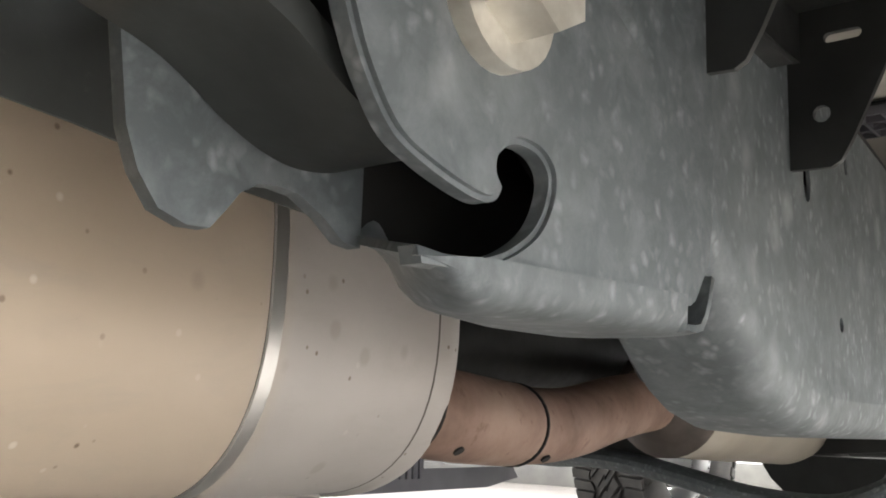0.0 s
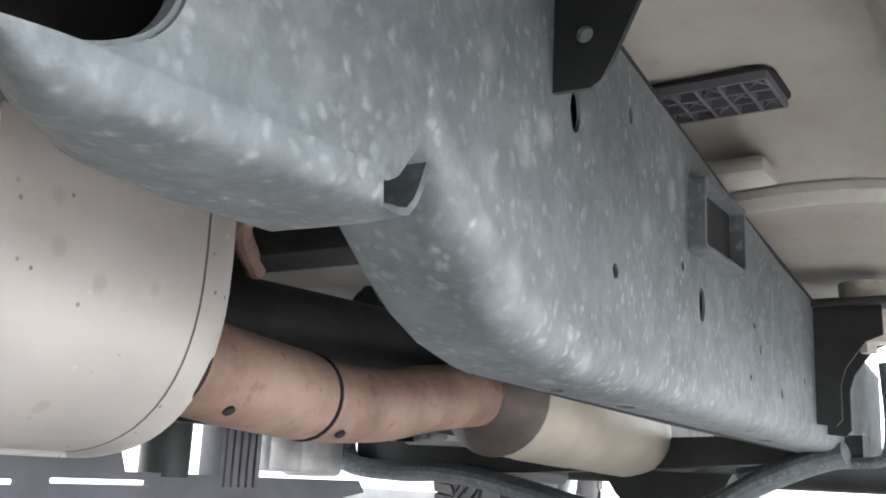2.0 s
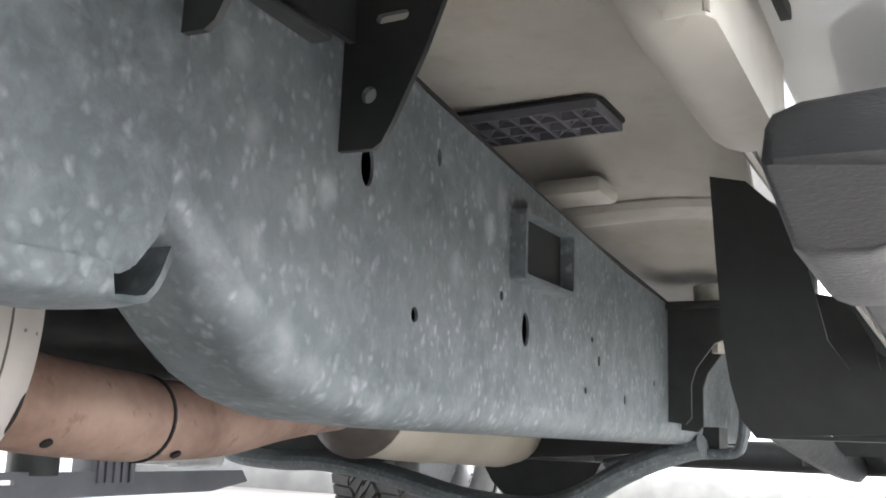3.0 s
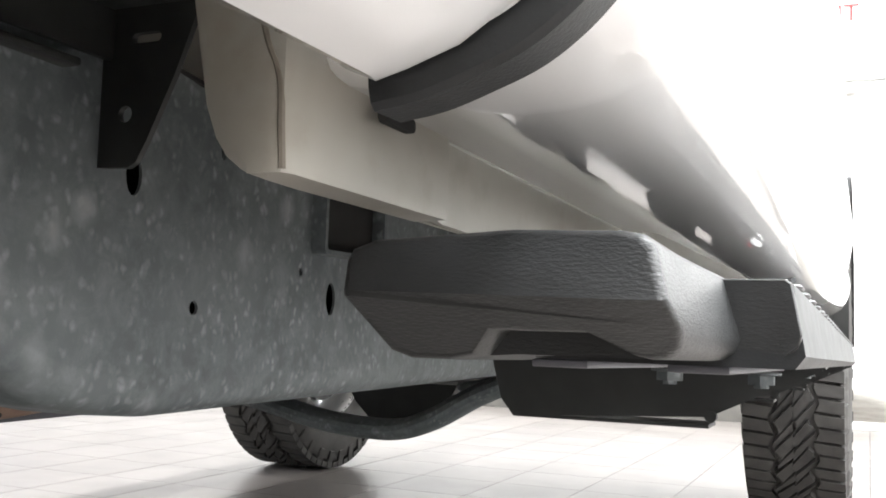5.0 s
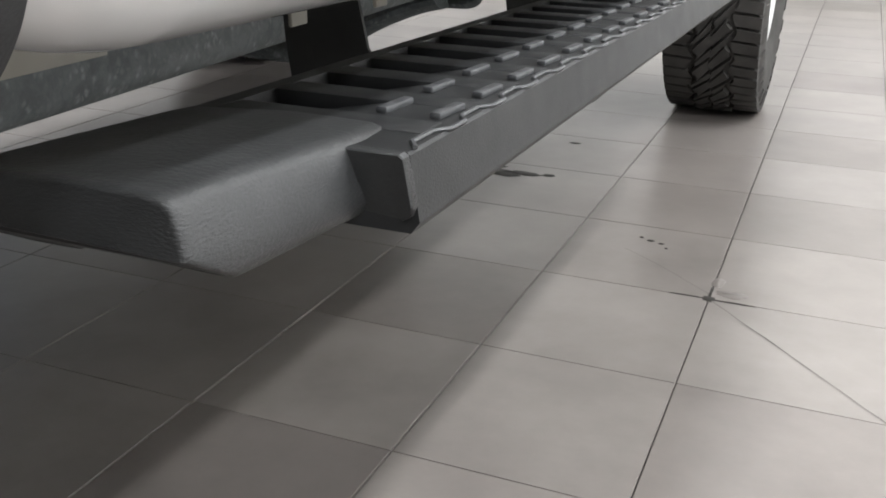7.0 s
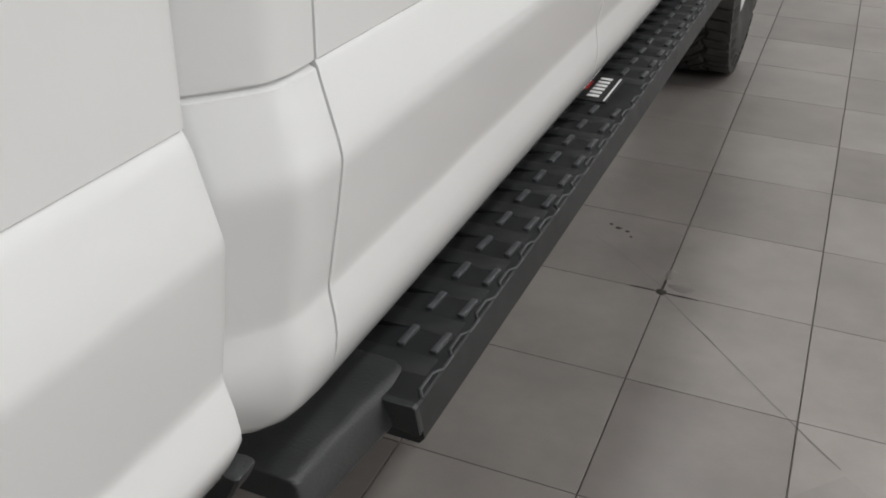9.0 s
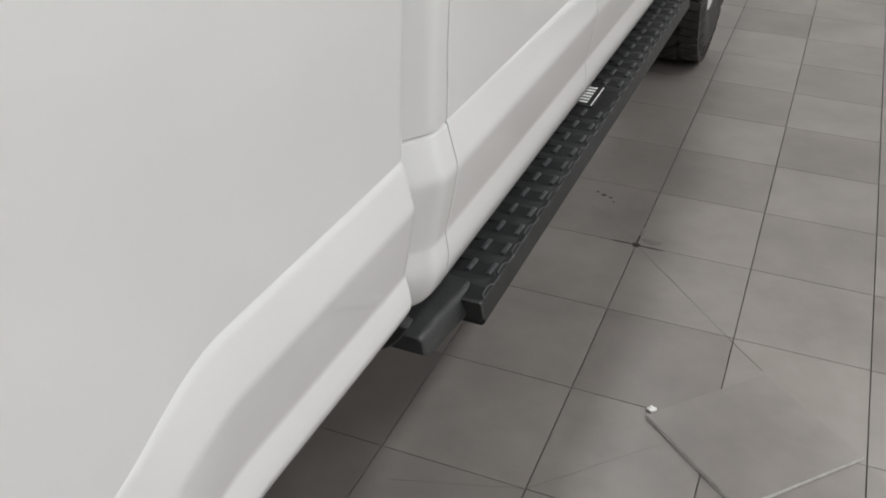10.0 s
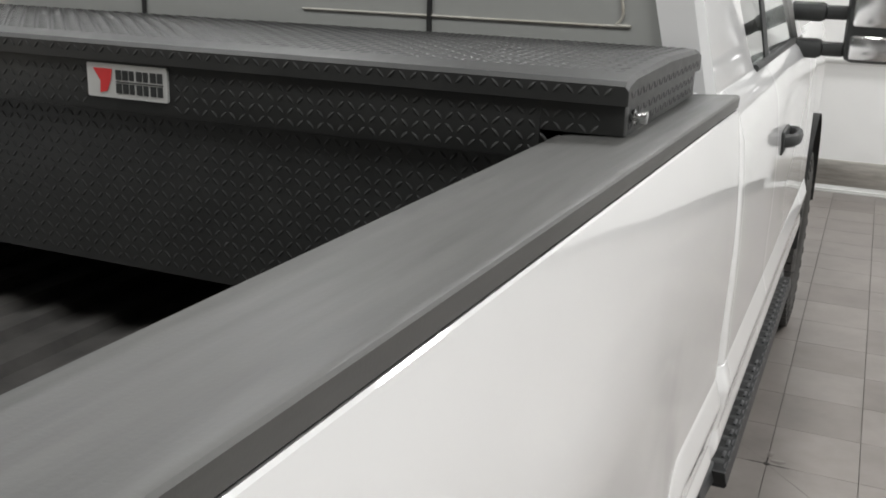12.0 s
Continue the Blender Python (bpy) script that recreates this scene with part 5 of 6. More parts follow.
def build_board():
    board = B()
    ZT = 0.5455
    P = 0.0638
    # deck: outer nose with a wavy edge, walls, underside
    ys = np.linspace(0.597, 2.292, 24)
    rows = []
    for y in ys:
        rows.append([(0.3375, y, ZT), (0.3885, y, ZT), (0.3902, y, ZT - 0.0015), (0.3955, y, ZT - 0.034), (0.391, y, ZT - 0.040), (0.30, y, ZT - 0.040), (0.246, y, ZT - 0.038), (0.240, y, ZT - 0.030), (0.240, y, ZT - 0.004), (0.244, y, ZT), (0.256, y, ZT), (0.2585, y, ZT - 0.012), (0.298, y, ZT - 0.0075), (0.3300, y, ZT - 0.0010)])
    loft(board, rows, closed=True)
    board.verts.ensure_lookup_table()
    board.faces.new(board.verts[:14])
    board.faces.new(board.verts[-14:])
    tilt(board)
    deck = part("running_board", board, "plastic", truck, "black plastic running board with ribbed tread", sharp=30)
    # wavy bead along the outer edge, its highlight painted by the paler plastic
    bm = B()
    path = []
    for y in np.linspace(0.604, 2.288, 340):
        u = ((y - 0.640) / P) % 1.0
        w = float(np.interp(u, [0.0, 0.12, 0.45, 0.58, 1.0], [-1, 1, 1, -1, -1]))
        x = 0.3868 + 0.0030 * w
        path.append(Vector((x, y, ZT + 0.0008)))
    sweep(bm, path, circle(0.0015, 6, 0.0013))
    part("edge_bead", tilt(bm), "grip", deck, "thin wavy raised edge bead")
    # ribs and grip dashes
    rib, dash = B(), B()
    box(rib, (0.257, -0.0135, -0.012), (0.3805, 0.0145, 0.0012), 0.0011)
    rib_me = mesh_of("tread_rib", rib, "plastic")
    box(dash, (-0.0036, -0.0165, 0.0), (0.0036, 0.0165, 0.0042), 0.0014)
    dash_me = mesh_of("grip_dash", dash, "grip")
    y = 0.678
    while y < 2.25:
        if not 1.34 < y < 1.50:
            z = ZT - 0.0207 * (y - 0.6)
            ob = new("tread_rib", rib_me)
            ob.matrix_world = pose(0, y - P / 2, z, -1.19)
            ob.parent = deck
            for x in (0.3430, 0.3745):
                o = new("grip_dash", dash_me)
                o.matrix_world = pose(x, y + 0.004, z - 0.0003, -1.19, 0, -3)
                o.parent = deck
        y += P
    bm = B()
    plate(bm, rounded(0.304, 1.355, 0.352, 1.475, 0.003, 3), "z", ZT + 0.0002, ZT + 0.0022)
    pad = B()
    box(pad, (0.2570, 1.345, ZT - 0.0085), (0.3380, 1.490, ZT - 0.0003), 0.001)
    part("plate_pad", tilt(pad), "plastic", deck)
    bd = part("name_plate", tilt(bm), "black", deck, "black maker's plate with white bars")
    bm = B()
    for i in range(6):
        yy = 1.372 + i * 0.0165
        box(bm, (0.318, yy, ZT + 0.0023), (0.336, yy + 0.009, ZT + 0.003))
    box(bm, (0.346, 1.36, ZT + 0.0023), (0.3485, 1.47, ZT + 0.003))
    part("plate_bars", tilt(bm), "wall", bd, "white bars")
    bm = B()
    box(bm, (0.306, 1.40, ZT + 0.0023), (0.312, 1.44, ZT + 0.003))
    part("plate_mark", tilt(bm), "red", bd, "small red mark")
    # end caps
    sec = [(0.2300, 0.5430), (0.2325, 0.5475), (0.2420, 0.5510), (0.300, 0.5545), (0.342, 0.5536), (0.3490, 0.5522), (0.3535, 0.5482), (0.3572, 0.5305), (0.3580, 0.5285), (0.3600, 0.5190), (0.3575, 0.5125), (0.3520, 0.5085), (0.3460, 0.5078), (0.340, 0.5088), (0.324, 0.5172), (0.284, 0.5172), (0.270, 0.5068), (0.258, 0.5045), (0.240, 0.5045), (0.2330, 0.5075), (0.2290, 0.5285), (0.2285, 0.5310)]
    full = [(x, min(z, 0.5078) if z < 0.52 and 0.275 < x < 0.347 else z) for x, z in sec]
    cx = sum(p[0] for p in sec) / len(sec)
    cz = sum(p[1] for p in sec) / len(sec)

    def ring(a, sgn, off, k, out=0.0, under=0.0, pocket=0.0):
        pts = []
        for x, z in (sec if under > 0 else full):
            y = a + sgn * (off + under * 1.7 * max(0.0, 0.5285 - z))
            z += pocket if 0.28 < x < 0.33 and z < 0.52 else 0.0
            drop = 0.035 * off * max(0.0, z - 0.51) / 0.045
            pts.append((cx + (x - cx) * (1 - k * 2) + (out if x > 0.33 else 0), y, cz + (z - drop - cz) * (1 - k * 3) - 0.0207 * (y - 0.6)))
        return pts

    for a, sgn in ((0.4705, 1), (2.412, -1)):
        bm = B()
        rows = [ring(a, sgn, *v) for v in ((0.0, 0.034, 0, 1), (0.0006, 0.020, 0, 1), (0.0018, 0.009, 0, 1), (0.004, 0.0025, 0, 1), (0.0075, 0.0, 0, 1), (0.056, 0.0, 0.0015, 0, 0.017), (0.062, 0.0, 0.002, 0, 0.017), (0.0625, 0.0, 0.002), (0.100, 0.0, 0.005), (0.140, 0.0, 0.009), (0.164, 0.008, 0.009), (0.174, 0.03, 0.008))]
        vs = loft(bm, rows, closed=True)
        bm.faces.new([vs[0][21]] + vs[0][:9])
        bm.faces.new([bm.verts.new(v.co) for v in vs[0][8:]])
        bm.faces.new(vs[-1])
        part("end_cap", bm, "grain", deck, "grained black plastic end cap", sharp=50)
    # chamfered nose block beside the rear cap
    bm = B()
    rows = []
    for y, k in ((0.5905, 0.955), (0.5911, 0.985), (0.5925, 1.0), (0.5975, 1.0)):
        rows.append([(0.376 + (x - 0.376) * k, y + 0.7 * max(0.0, 0.52 - z), 0.528 + (z - 0.528) * k) for x, z in ((0.3560, 0.5457), (0.3875, 0.5457), (0.3900, 0.5440), (0.3945, 0.5205), (0.3925, 0.5150), (0.3865, 0.5105), (0.381, 0.5095), (0.3560, 0.5095))])
    vs = loft(bm, rows, closed=True)
    bm.faces.new(vs[0])
    part("nose_block", tilt(bm), "grain", deck)
    # mounting brackets
    for y in (0.955, 1.55, 2.2):
        dz = -0.0207 * (y - 0.6)
        bm = B()
        pts = [(0.100, 0.672), (0.104, 0.60), (0.109, 0.53), (0.114, 0.497), (0.122, 0.467), (0.133, 0.4530), (0.301, 0.4615), (0.388, 0.5025), (0.388, 0.5070), (0.205, 0.5070), (0.190, 0.53), (0.175, 0.60), (0.155, 0.64), (0.130, 0.665)]
        plate(bm, [(x, z + dz) for x, z in pts], "y", y - 0.002, y + 0.002)
        br = part("board_bracket", bm, "black", truck, "black folded steel running board bracket")
        bm = B()
        box(bm, (0.133, y, 0.4520 + dz), (0.301, y + 0.04, 0.4550 + dz))
        rod(bm, (0.303, y - 0.004, 0.462 + dz), (0.303, y + 0.004, 0.462 + dz), 0.005, 10)
        box(bm, (0.21, y, 0.5035 + dz), (0.39, y + 0.06, 0.5065 + dz))
        part("bracket_foot", bm, "black", br)
        for x in (0.275, 0.345):
            bm = B()
            rod(bm, (x, y - 0.03, 0.488 + dz), (x, y - 0.03, 0.5055 + dz), 0.0055, 8)
            rod(bm, (x, y - 0.03, 0.491 + dz), (x, y - 0.03, 0.498 + dz), 0.011, 6)
            rod(bm, (x, y - 0.03, 0.4985 + dz), (x, y - 0.03, 0.5005 + dz), 0.015, 16)
            part("bracket_nut", bm, "frame", br)
    # aluminium rails under the deck
    for x in (0.275, 0.345):
        bm = B()
        box(bm, (x - 0.015, 0.62, 0.5015), (x + 0.015, 2.28, 0.5055), 0.001)
        part("deck_rail", tilt(bm), "tank", deck)


# ---- wheels ----
def build_wheel():
    """A wheel at the origin, its axle along x, outer side towards +x."""
    R, W = 0.416, 0.270
    hub = B()
    rod(hub, (0.02, 0, 0), (0.085, 0, 0), 0.075, 24)
    rod(hub, (0.084, 0, 0), (0.105, 0, 0), 0.05, 20)
    wheel = part("wheel", hub, "rim", truck, "black all-terrain tyre on an alloy rim")
    bm = B()
    prof = [(-0.100, 0.222), (-0.112, 0.232), (-0.126, 0.262), (-0.134, 0.305), (-0.133, 0.345), (-0.124, 0.380), (-0.108, 0.392), (-0.06, 0.400), (0.0, 0.402), (0.06, 0.400), (0.108, 0.392), (0.124, 0.380), (0.133, 0.345), (0.134, 0.305), (0.126, 0.262), (0.112, 0.232), (0.100, 0.222)]
    n = 72
    loft(bm, [[(x, r * math.cos(2 * math.pi * i / n), r * math.sin(2 * math.pi * i / n)) for x, r in prof] for i in range(n + 1)])
    bmesh.ops.remove_doubles(bm, verts=bm.verts[:], dist=1e-5)
    part("tyre", bm, "rubber", wheel, "black all-terrain tyre with chunky tread", sharp=30)
    bm = B()
    # zigzag grooves part two rows of shoulder lugs and two rows of slanted blocks
    rng = random.Random(5)
    N = 64
    turn = 2 * math.pi / N

    def zig(a, mid, amp, phase):
        u = (a / (2 * turn) + phase) % 1.0
        return mid + amp * (abs(4 * u - 2) - 1)

    lines = ((-0.128, 0.0, 0.0), (-0.048, 0.010, 0.0), (0.002, 0.004, 0.4), (0.052, 0.010, 0.15), (0.128, 0.0, 0.0))
    for row in range(4):
        slant = (0.2, -1.35, -1.35, 0.2)[row]
        for i in range(N):
            gap = 0.085 if row in (0, 3) else (0.17 if i % 2 else 0.06)
            a0 = turn * (i + (0.0, 0.5, 0.35, 0.5)[row] + gap + rng.uniform(-0.03, 0.03))
            a1 = turn * (i + 1 + (0.0, 0.5, 0.35, 0.5)[row] - gap + rng.uniform(-0.03, 0.03))
            left, right = lines[row], lines[row + 1]
            corners = []
            for side, sgn, steps in ((left, 1, (0, 0.5, 1)), (right, -1, (1, 0.5, 0))):
                for f in steps:
                    a = a0 + (a1 - a0) * f
                    shift = slant * turn * 0.5 * (-sgn)
                    edge = 0.0 if side[1] == 0 else (0.0008 if side[0] == 0.002 else 0.0055)
                    corners.append((zig(a + shift, *side) + sgn * edge, a + shift))
            if row in (1, 2):
                corners[1] = (corners[1][0] + rng.uniform(-0.007, 0.007), corners[1][1])
                corners[4] = (corners[4][0] + rng.uniform(-0.007, 0.007), corners[4][1])
            rr = 0.416 - (0.006 if row in (0, 3) else 0.0)
            mx, ma = sum(c[0] for c in corners) / 6, sum(c[1] for c in corners) / 6
            lo = [bm.verts.new((x, 0.390 * math.cos(t), 0.390 * math.sin(t))) for x, t in corners]
            hi = [bm.verts.new((mx + (x - mx) * 0.955, rr * math.cos(ma + (t - ma) * 0.95), rr * math.sin(ma + (t - ma) * 0.95))) for x, t in corners]
            bm.faces.new(hi)
            for q in range(6):
                bm.faces.new((lo[q], lo[(q + 1) % 6], hi[(q + 1) % 6], hi[q]))
    for sgn in (-1, 1):
        for i in range(N // 2):
            a = 2 * math.pi * (i + 0.25) / (N / 2)
            h = math.pi / N * 0.9
            ring = []
            for x, r in ((0.118, 0.404), (0.131, 0.385), (0.1365, 0.352)):
                for t in (a - h, a + h):
                    ring.append(bm.verts.new((sgn * x, r * math.cos(t), r * math.sin(t))))
            inn = [bm.verts.new((sgn * (x - 0.006), (r - 0.004) * math.cos(t), (r - 0.004) * math.sin(t))) for x, r, t in ((0.118, 0.404, a - h), (0.118, 0.404, a + h), (0.131, 0.385, a - h), (0.131, 0.385, a + h), (0.1365, 0.352, a - h), (0.1365, 0.352, a + h))]
            for f in ((0, 1, 3, 2), (2, 3, 5, 4)):
                bm.faces.new([ring[j] for j in f])
            for p, q in ((0, 1), (1, 3), (3, 5), (5, 4), (4, 2), (2, 0)):
                bm.faces.new((ring[p], ring[q], inn[q], inn[p]))
    part("tyre_tread", bm, "rubber", wheel, "chunky black tread blocks", sharp=30, kind="stuff")
    bm = B()
    prof = [(-0.105, 0.226), (-0.09, 0.215), (-0.05, 0.205), (0.05, 0.205), (0.09, 0.215), (0.108, 0.226), (0.112, 0.222), (0.100, 0.208), (0.07, 0.198), (0.05, 0.19)]
    loft(bm, [[(x, r * math.cos(2 * math.pi * i / 48), r * math.sin(2 * math.pi * i / 48)) for x, r in prof] for i in range(49)])
    for s in range(8):
        a = 2 * math.pi * s / 8
        box(bm, (0.055, 0.06, -0.022), (0.085, 0.2, 0.022), 0.006, pose(0, 0, 0, math.degrees(a)))
    part("rim", bm, "rim", wheel, "bright alloy rim")
    bm = B()
    rod(bm, (-0.06, 0, 0), (-0.02, 0, 0), 0.17, 32)
    part("brake_disc", bm, "black", wheel)
    return wheel


build_frame()
build_exhaust()
build_board()
w0 = build_wheel()
w0.matrix_world = pose(0.236, 3.25, 0.412, 20)
for x, y, flip in ((-1.50, 3.31, 180), (0.236, ARCH_Y + 0.02, 0), (2 * CX - 0.236, ARCH_Y + 0.02, 180)):
    copy_thing(w0, pose(x, y, 0.412, 50, 0, flip))


# ---- toolbox across the bed ----
def lozenges(bm, origin, ux, uy, nrm, nx, ny, px, py, length=0.024, width=0.0075, high=0.0009, keep=None):
    """Raised tread marks in a herringbone over a flat face."""
    o, ux, uy, nrm = Vector(origin), Vector(ux), Vector(uy), Vector(nrm)
    for i in range(nx):
        for j in range(ny):
            c = o + ux * (px * (i + 0.5)) + uy * (py * (j + 0.5))
            if keep and not keep(c):
                continue
            a = radians(45 if (i + j) % 2 else -45)
            d = ux * math.cos(a) + uy * math.sin(a)
            s = nrm.cross(d)
            lo = [bm.verts.new(c + d * p + s * q) for p, q in ((-length / 2, 0), (-length / 5, -width / 2), (length / 5, -width / 2), (length / 2, 0), (length / 5, width / 2), (-length / 5, width / 2))]
            hi = [bm.verts.new(c + nrm * high + d * p + s * q) for p, q in ((-length / 3, 0), (length / 3, 0))]
            for f in ((lo[0], lo[1], hi[0]), (lo[1], lo[2], hi[1], hi[0]), (lo[2], lo[3], hi[1]), (lo[3], lo[4], hi[1]), (lo[4], lo[5], hi[0], hi[1]), (lo[5], lo[0], hi[0])):
                bm.faces.new(f)


def build_toolbox():
    L0, L1 = 2 * CX - 0.283, 0.283  # across the truck
    YB, YF = -0.205, 0.315
    tb = thing("truck_toolbox", "black tread plate crossover toolbox resting on the bed rails", "toolbox", (CX, 0.05, 1.3965))
    inv = Matrix.Translation((-CX, -0.05, -1.3965))

    def put(name, bm, mat, parent=tb, label="", sharp=32, kind=""):
        ob = part(name, bm, mat, parent, label, sharp, kind=kind)
        if parent == tb:
            ob.matrix_parent_inverse = inv
        return ob

    bm = B()
    # body hangs between the rails; wings lie on them
    out = [(L1 - 0.004, 1.400), (L1 - 0.004, 1.452), (L0 + 0.004, 1.452), (L0 + 0.004, 1.400), (L0 + 0.117, 1.400), (L0 + 0.117, 1.092), (L1 - 0.117, 1.092), (L1 - 0.117, 1.400)]
    plate(bm, out, "y", YB + 0.018, YF - 0.006)
    body = put("box_body", bm, "tread")
    # upper band stands a little proud of the lower front
    bm = B()
    box(bm, (L0 + 0.115, YB - 0.002, 1.362), (L1 - 0.115, YB + 0.0175, 1.446), 0.0015)
    box(bm, (L1 - 0.115, YB - 0.002, 1.402), (L1 - 0.002, YB + 0.0175, 1.446), 0.0015)
    put("front_band", bm, "tread")
    bm = B()
    lozenges(bm, (L0 + 0.12, YB + 0.0178, 1.10), (1, 0, 0), (0, 0, 1), (0, -1, 0), 102, 17, 0.0171, 0.0171, 0.0165, 0.0056)
    lozenges(bm, (L0 + 0.12, YB - 0.0022, 1.366), (1, 0, 0), (0, 0, 1), (0, -1, 0), 102, 4, 0.0171, 0.0171, 0.0165, 0.0056, keep=lambda c: not (-0.61 < c.x < -0.43))
    put("front_tread", bm, "tread", kind="stuff")
    # lid with a turned-down lip
    bm = B()
    prof = [(YB - 0.012, 1.443), (YB - 0.012, 1.468), (YB - 0.006, 1.4745), (YB + 0.03, 1.481), (0.05, 1.486), (YF - 0.03, 1.481), (YF + 0.008, 1.4745), (YF + 0.012, 1.468), (YF + 0.012, 1.443)]
    rows = []
    for x, dz, dy in ((L1 + 0.002, -0.04, 0.004), (L1 + 0.002, -0.007, 0.003), (L1 - 0.003, -0.0005, 0.001), (L1 - 0.03, 0.0, 0.0), (L0 + 0.03, 0.0, 0.0), (L0 - 0.006, -0.006, 0.004), (L0 - 0.006, -0.026, 0.01)):
        rows.append([(x, y + (dy if y < 0.05 else -dy), max(1.443, z + dz)) for y, z in prof])
    loft(bm, rows)
    lid = put("box_lid", bm, "tread", sharp=25)
    lid.modifiers.new("thickness", "SOLIDIFY").thickness = 0.002
    bm = B()
    lozenges(bm, (L0, YB + 0.03, 1.4815), (1, 0, 0), (0, 1, 0.0), (0, 0, 1), 110, 27, 0.0171, 0.0171, 0.0165, 0.0056)
    for v in bm.verts:
        base = float(np.interp(v.co.y, [YB + 0.03, 0.05, YF - 0.03], [1.481, 1.486, 1.481]))
        v.co.z += base - 1.4813
    lozenges(bm, (L0, YB - 0.0122, 1.451), (1, 0, 0), (0, 0, 1), (0, -1, 0), 110, 1, 0.0171, 0.018, 0.016, 0.0055)
    lozenges(bm, (L1 + 0.0022, YB, 1.446), (0, 1, 0), (0, 0, 1), (1, 0, 0), 30, 1, 0.0171, 0.02, 0.016, 0.0055)
    put("lid_tread", bm, "tread", kind="stuff")
    bm = B()
    lozenges(bm, (L1 - 0.0038, YB + 0.02, 1.404), (0, 1, 0), (0, 0, 1), (1, 0, 0), 28, 2, 0.0171, 0.0171, 0.016, 0.0055)
    put("end_tread", bm, "tread", kind="stuff")
    bm = B()
    rod(bm, (L1 - 0.004, -0.172, 1.425), (L1 + 0.003, -0.172, 1.425), 0.0095, 20)
    rod(bm, (L1 + 0.003, -0.172, 1.425), (L1 + 0.011, -0.172, 1.425), 0.006, 16)
    rod(bm, (L1 + 0.0105, -0.172, 1.425), (L1 + 0.019, -0.172, 1.425), 0.0085, 20)
    put("push_lock", bm, "chrome", label="chrome push-button lock")
    bm = B()
    plate(bm, rounded(-0.600, 1.384, -0.440, 1.438, 0.003, 3), "y", YB - 0.006, YB - 0.002)
    bd = put("badge", bm, "silver", label="silver badge with a red mark and dark bars")
    bm = B()
    plate(bm, [(-0.586, 1.430), (-0.548, 1.430), (-0.552, 1.412), (-0.560, 1.394), (-0.574, 1.391), (-0.572, 1.410)], "y", YB - 0.0075, YB - 0.0062)
    m1 = part("badge_mark", bm, "red", bd, "red emblem shape")
    m1.matrix_parent_inverse = Matrix.Identity(4)
    for z in (1.4135, 1.392):
        for i, w in enumerate((0.0105, 0.0105, 0.0085, 0.0105, 0.0085, 0.0105, 0.0095)):
            x = -0.541 + i * 0.0137
            bm = B()
            box(bm, (x, YB - 0.0075, z), (x + w, YB - 0.0062, z + 0.0155))
            part("badge_bar", bm, "black", bd)
    bm = B()
    box(bm, (-0.541, YB - 0.0075, 1.4095), (-0.448, YB - 0.0062, 1.4110))
    part("badge_rule", bm, "black", bd)

    tb.location.z += 0.004


build_toolbox()


# ---- things on the floor ----
def build_loose_tile():
    bm = B()
    w, d, h = 0.2765 / 2, 0.309 / 2, 0.0085
    vs = loft(bm, [[(-w, -d, 0), (w, -d, 0), (w, d, 0), (-w, d, 0)], [(-w, -d, h), (w, -d, h), (w, d, h), (-w, d, h)]], closed=True)
    bm.faces.new(vs[0])
    top = bm.faces.new(vs[1])
    ob = part("loose_floor_tile", bm, "tile", None)
    ob.data.materials.append(M["chalk"])
    for f in ob.data.polygons:
        f.material_index = 0 if f.normal.z > 0.5 else 1
    tagged(ob, "loose taupe floor tile with pale raw edges lying on the floor", "floor tile")
    ob.matrix_world = pose(0.791, 1.116, 0.0, 0, 0, -42)
    bm = B()
    bmesh.ops.create_icosphere(bm, subdivisions=2, radius=0.009)
    rng = random.Random(3)
    for v in bm.verts:
        v.co *= rng.uniform(0.7, 1.25)
        v.co.z = max(v.co.z * 0.7, -0.004)
    ch = part("tile_chip", bm, "chalk", None)
    tagged(ch, "small pale chip lying at the corner of the loose tile", "chip")
    ch.location = (0.592, 1.118, 0.005)


def blob(name, cx, cy, pts, mat, label, seed, high=0.0009):
    """A thin irregular patch lying on the tiles."""
    rng = random.Random(seed)
    bm = B()
    for ox, oy, rx, ry in pts:
        ring = []
        for i in range(18):
            a = 2 * math.pi * i / 18
            k = rng.uniform(0.72, 1.15)
            ring.append((cx + ox + rx * k * math.cos(a), cy + oy + ry * k * math.sin(a)))
        vs = loft(bm, [[(x, y, 0.0003) for x, y in ring], [(x + (cx + ox - x) * 0.12, y + (cy + oy - y) * 0.12, high) for x, y in ring]], closed=True)
        bm.faces.new(vs[1])
    return part(name, bm, mat, None, label, kind="structure")


CRY = TOY + 3 * TY  # the broken joint crossing
build_loose_tile()
blob("floor_stain", -0.147, 2.30, [(0, 0, 0.062, 0.032), (0.06, 0.012, 0.05, 0.016), (0.118, 0.02, 0.016, 0.012), (-0.05, -0.035, 0.03, 0.018), (-0.02, 0.045, 0.035, 0.011)], "stain", "dark oily smear on the tiles", 4)
blob("floor_stain", -0.29, 2.86, [(0, 0, 0.055, 0.05), (0.05, 0.01, 0.03, 0.02)], "stain", "dark oily smear on the tiles", 6)
blob("floor_stain", 0.277, 1.99, [(0, 0, 0.008, 0.006), (0.022, -0.008, 0.006, 0.004), (-0.02, 0.012, 0.004, 0.004), (0.035, -0.03, 0.004, 0.003)], "stain", "few dark specks on the tiles", 8)
blob("floor_stain", -0.048, 2.63, [(0, 0, 0.018, 0.008)], "stain", "small dark smear on the tiles", 9)


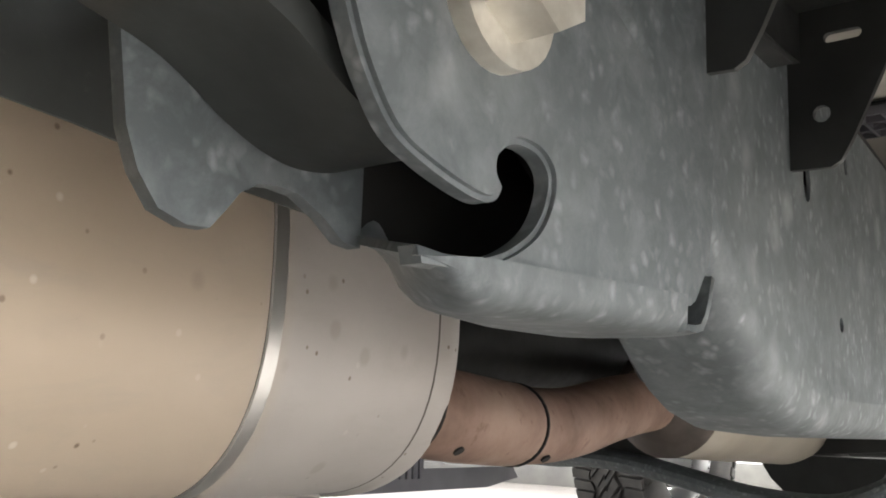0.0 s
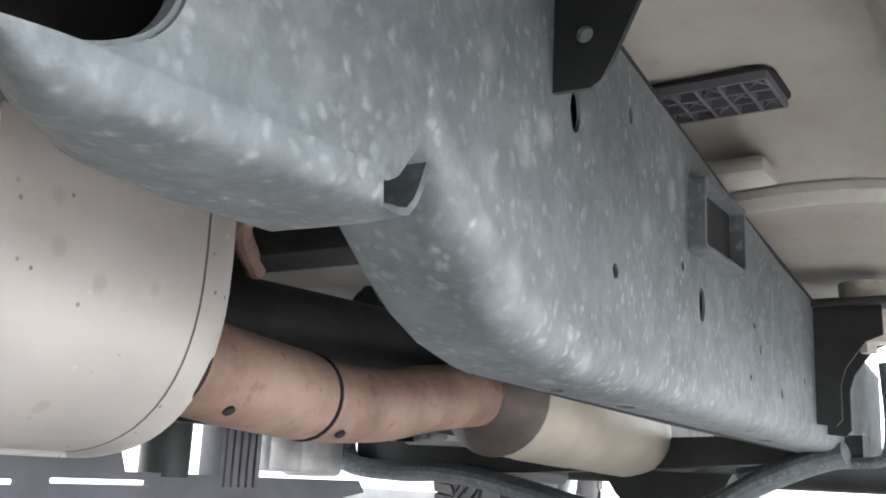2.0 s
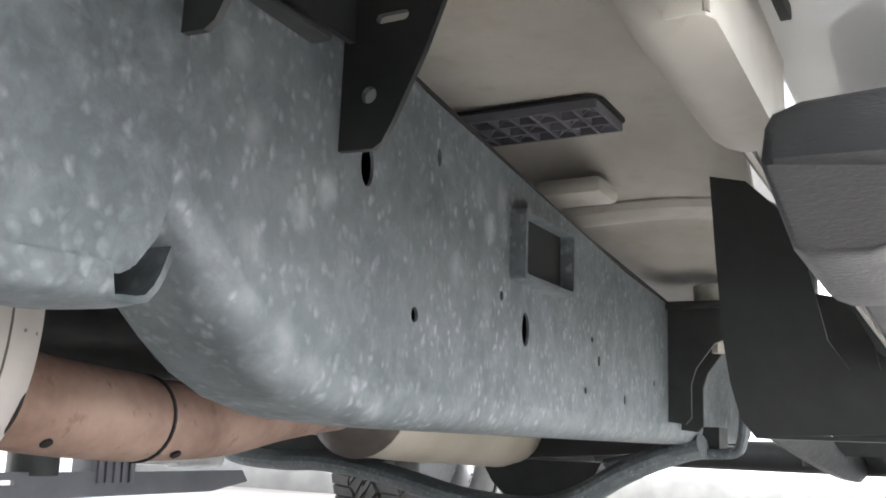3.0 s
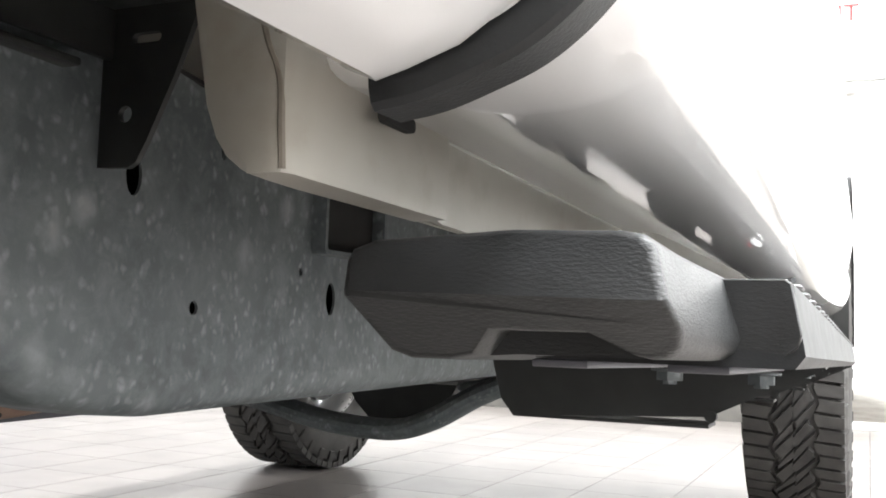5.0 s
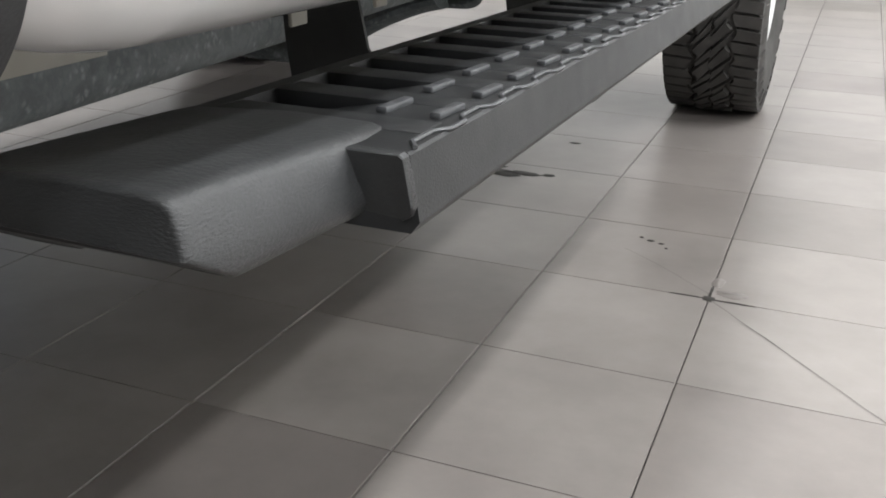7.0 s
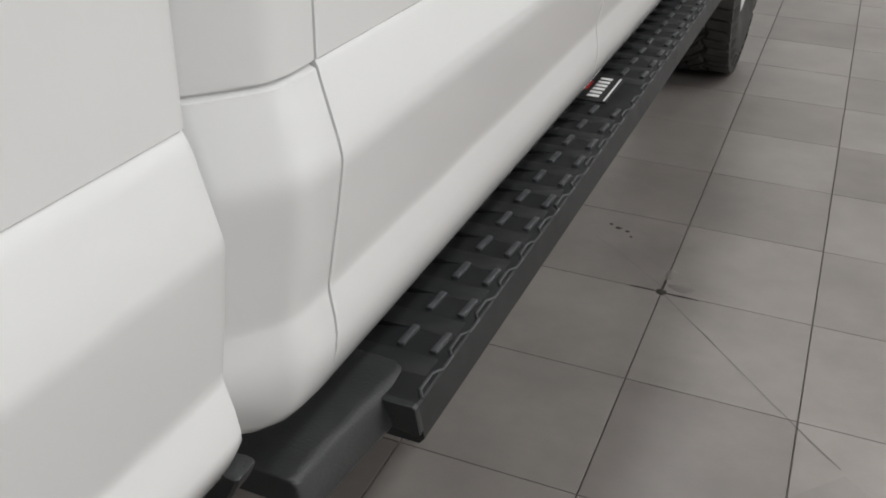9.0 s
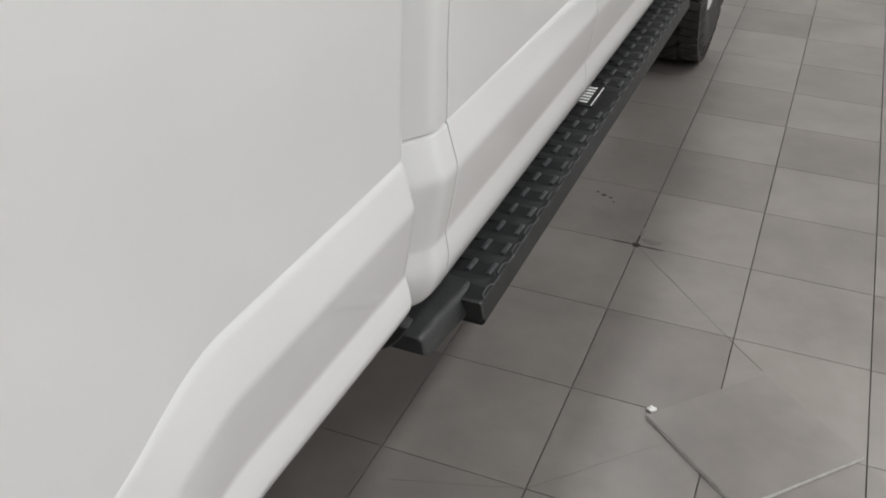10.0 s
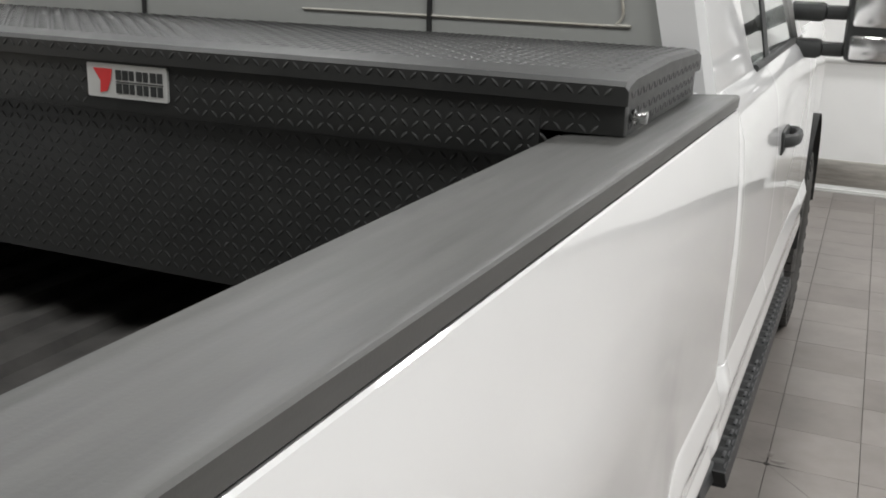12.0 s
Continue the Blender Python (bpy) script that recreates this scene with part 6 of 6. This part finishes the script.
def crack(pts, w=0.0022):
    bm = B()
    rng = random.Random(len(pts))
    for a, b in zip(pts, pts[1:]):
        a, b = Vector((*a, 0)), Vector((*b, 0))
        d = (b - a).normalized()
        s = Vector((-d.y, d.x, 0))
        rows = []
        n = max(2, int((b - a).length / 0.03))
        for i in range(n + 1):
            p = a.lerp(b, i / n) + s * rng.uniform(-0.001, 0.001)
            ww = w * rng.uniform(0.4, 0.7)
            rows.append([p - s * ww + Vector((0, 0, 0.0006)), p + s * ww + Vector((0, 0, 0.0006))])
        loft(bm, rows)
    part("floor_crack", bm, "grout", None, "fine dark crack across the tiles", kind="structure")


crack([(0.421, CRY), (0.706, 1.430), (0.785, 1.345)])
crack([(0.424, CRY + 0.015), (0.30, 1.885), (0.24, 1.93)], 0.0012)
crack([(0.421, TOY), (0.651, 1.052), (0.72, 1.10)], 0.0016)
crack([(0.421, TOY), (0.18, 0.735)], 0.0013)
blob("joint_gap", 0.421, CRY, [(0, 0, 0.011, 0.014), (0.0, 0.03, 0.003, 0.03), (-0.035, 0.0, 0.035, 0.0025), (0.04, -0.002, 0.04, 0.003)], "stain", "broken dark joint crossing between the tiles", 12, 0.0009)
blob("joint_chip", 0.455, CRY + 0.03, [(0, 0, 0.03, 0.016), (-0.028, 0.045, 0.012, 0.022)], "tile", "chipped tile corner", 13, 0.0011)

# the open dark joint line beside the truck
bm = B()
rng = random.Random(21)
y = Y0 + 0.2
while y < Y1 - 0.2:
    n = rng.uniform(0.25, 0.7)
    box(bm, (TOX - 0.0015, y, -0.0058), (TOX + 0.0015, min(y + n, Y1 - 0.05), -0.0035))
    y += n + rng.choice((0.002, 0.002, 0.05))
part("open_joint", bm, "stain", None, "dark open joint line between the tiles", kind="structure")

# ---- floor tiles, each a piece of the floor ----
tile_me = tile_mesh()
NI0, NI1 = math.floor((X0 - TOX) / TX), math.ceil((X1 - TOX) / TX)
NJ0, NJ1 = math.floor((Y0 - TOY) / TY), math.ceil((Y1 - TOY) / TY)
verts, faces = [], []
for i in range(NI0, NI1):
    for j in range(NJ0, NJ1):
        cx, cy = TOX + (i + 0.5) * TX, TOY + (j + 0.5) * TY
        if -1.4 < cx < 1.7 and 0.2 < cy < 6.6:
            if cy < Y1 - TY * 0.3:
                ob = new("tile", tile_me)
                ob.location = (cx, cy, 0)
                ob.parent = floor
            continue
        if not (X0 < cx < X1 and Y0 < cy < Y1 - TY * 0.3):
            continue
        n = len(verts)
        w, d = TX / 2 - 0.0017, TY / 2 - 0.0009
        verts += [(cx + a * w, cy + b * d, z) for z in (-0.008, 0.0) for a, b in ((-1, -1), (1, -1), (1, 1), (-1, 1))]
        faces += [(n + 4, n + 5, n + 6, n + 7)] + [(n + q, n + (q + 1) % 4, n + 4 + (q + 1) % 4, n + 4 + q) for q in range(4)]
me = bpy.data.meshes.new("far_tiles")
me.from_pydata(verts, [], faces)
me.materials.append(M["tile"])
far = new("far_tiles", me)
far.parent = floor
tagged(far, "taupe porcelain tiles further off", kind="stuff")
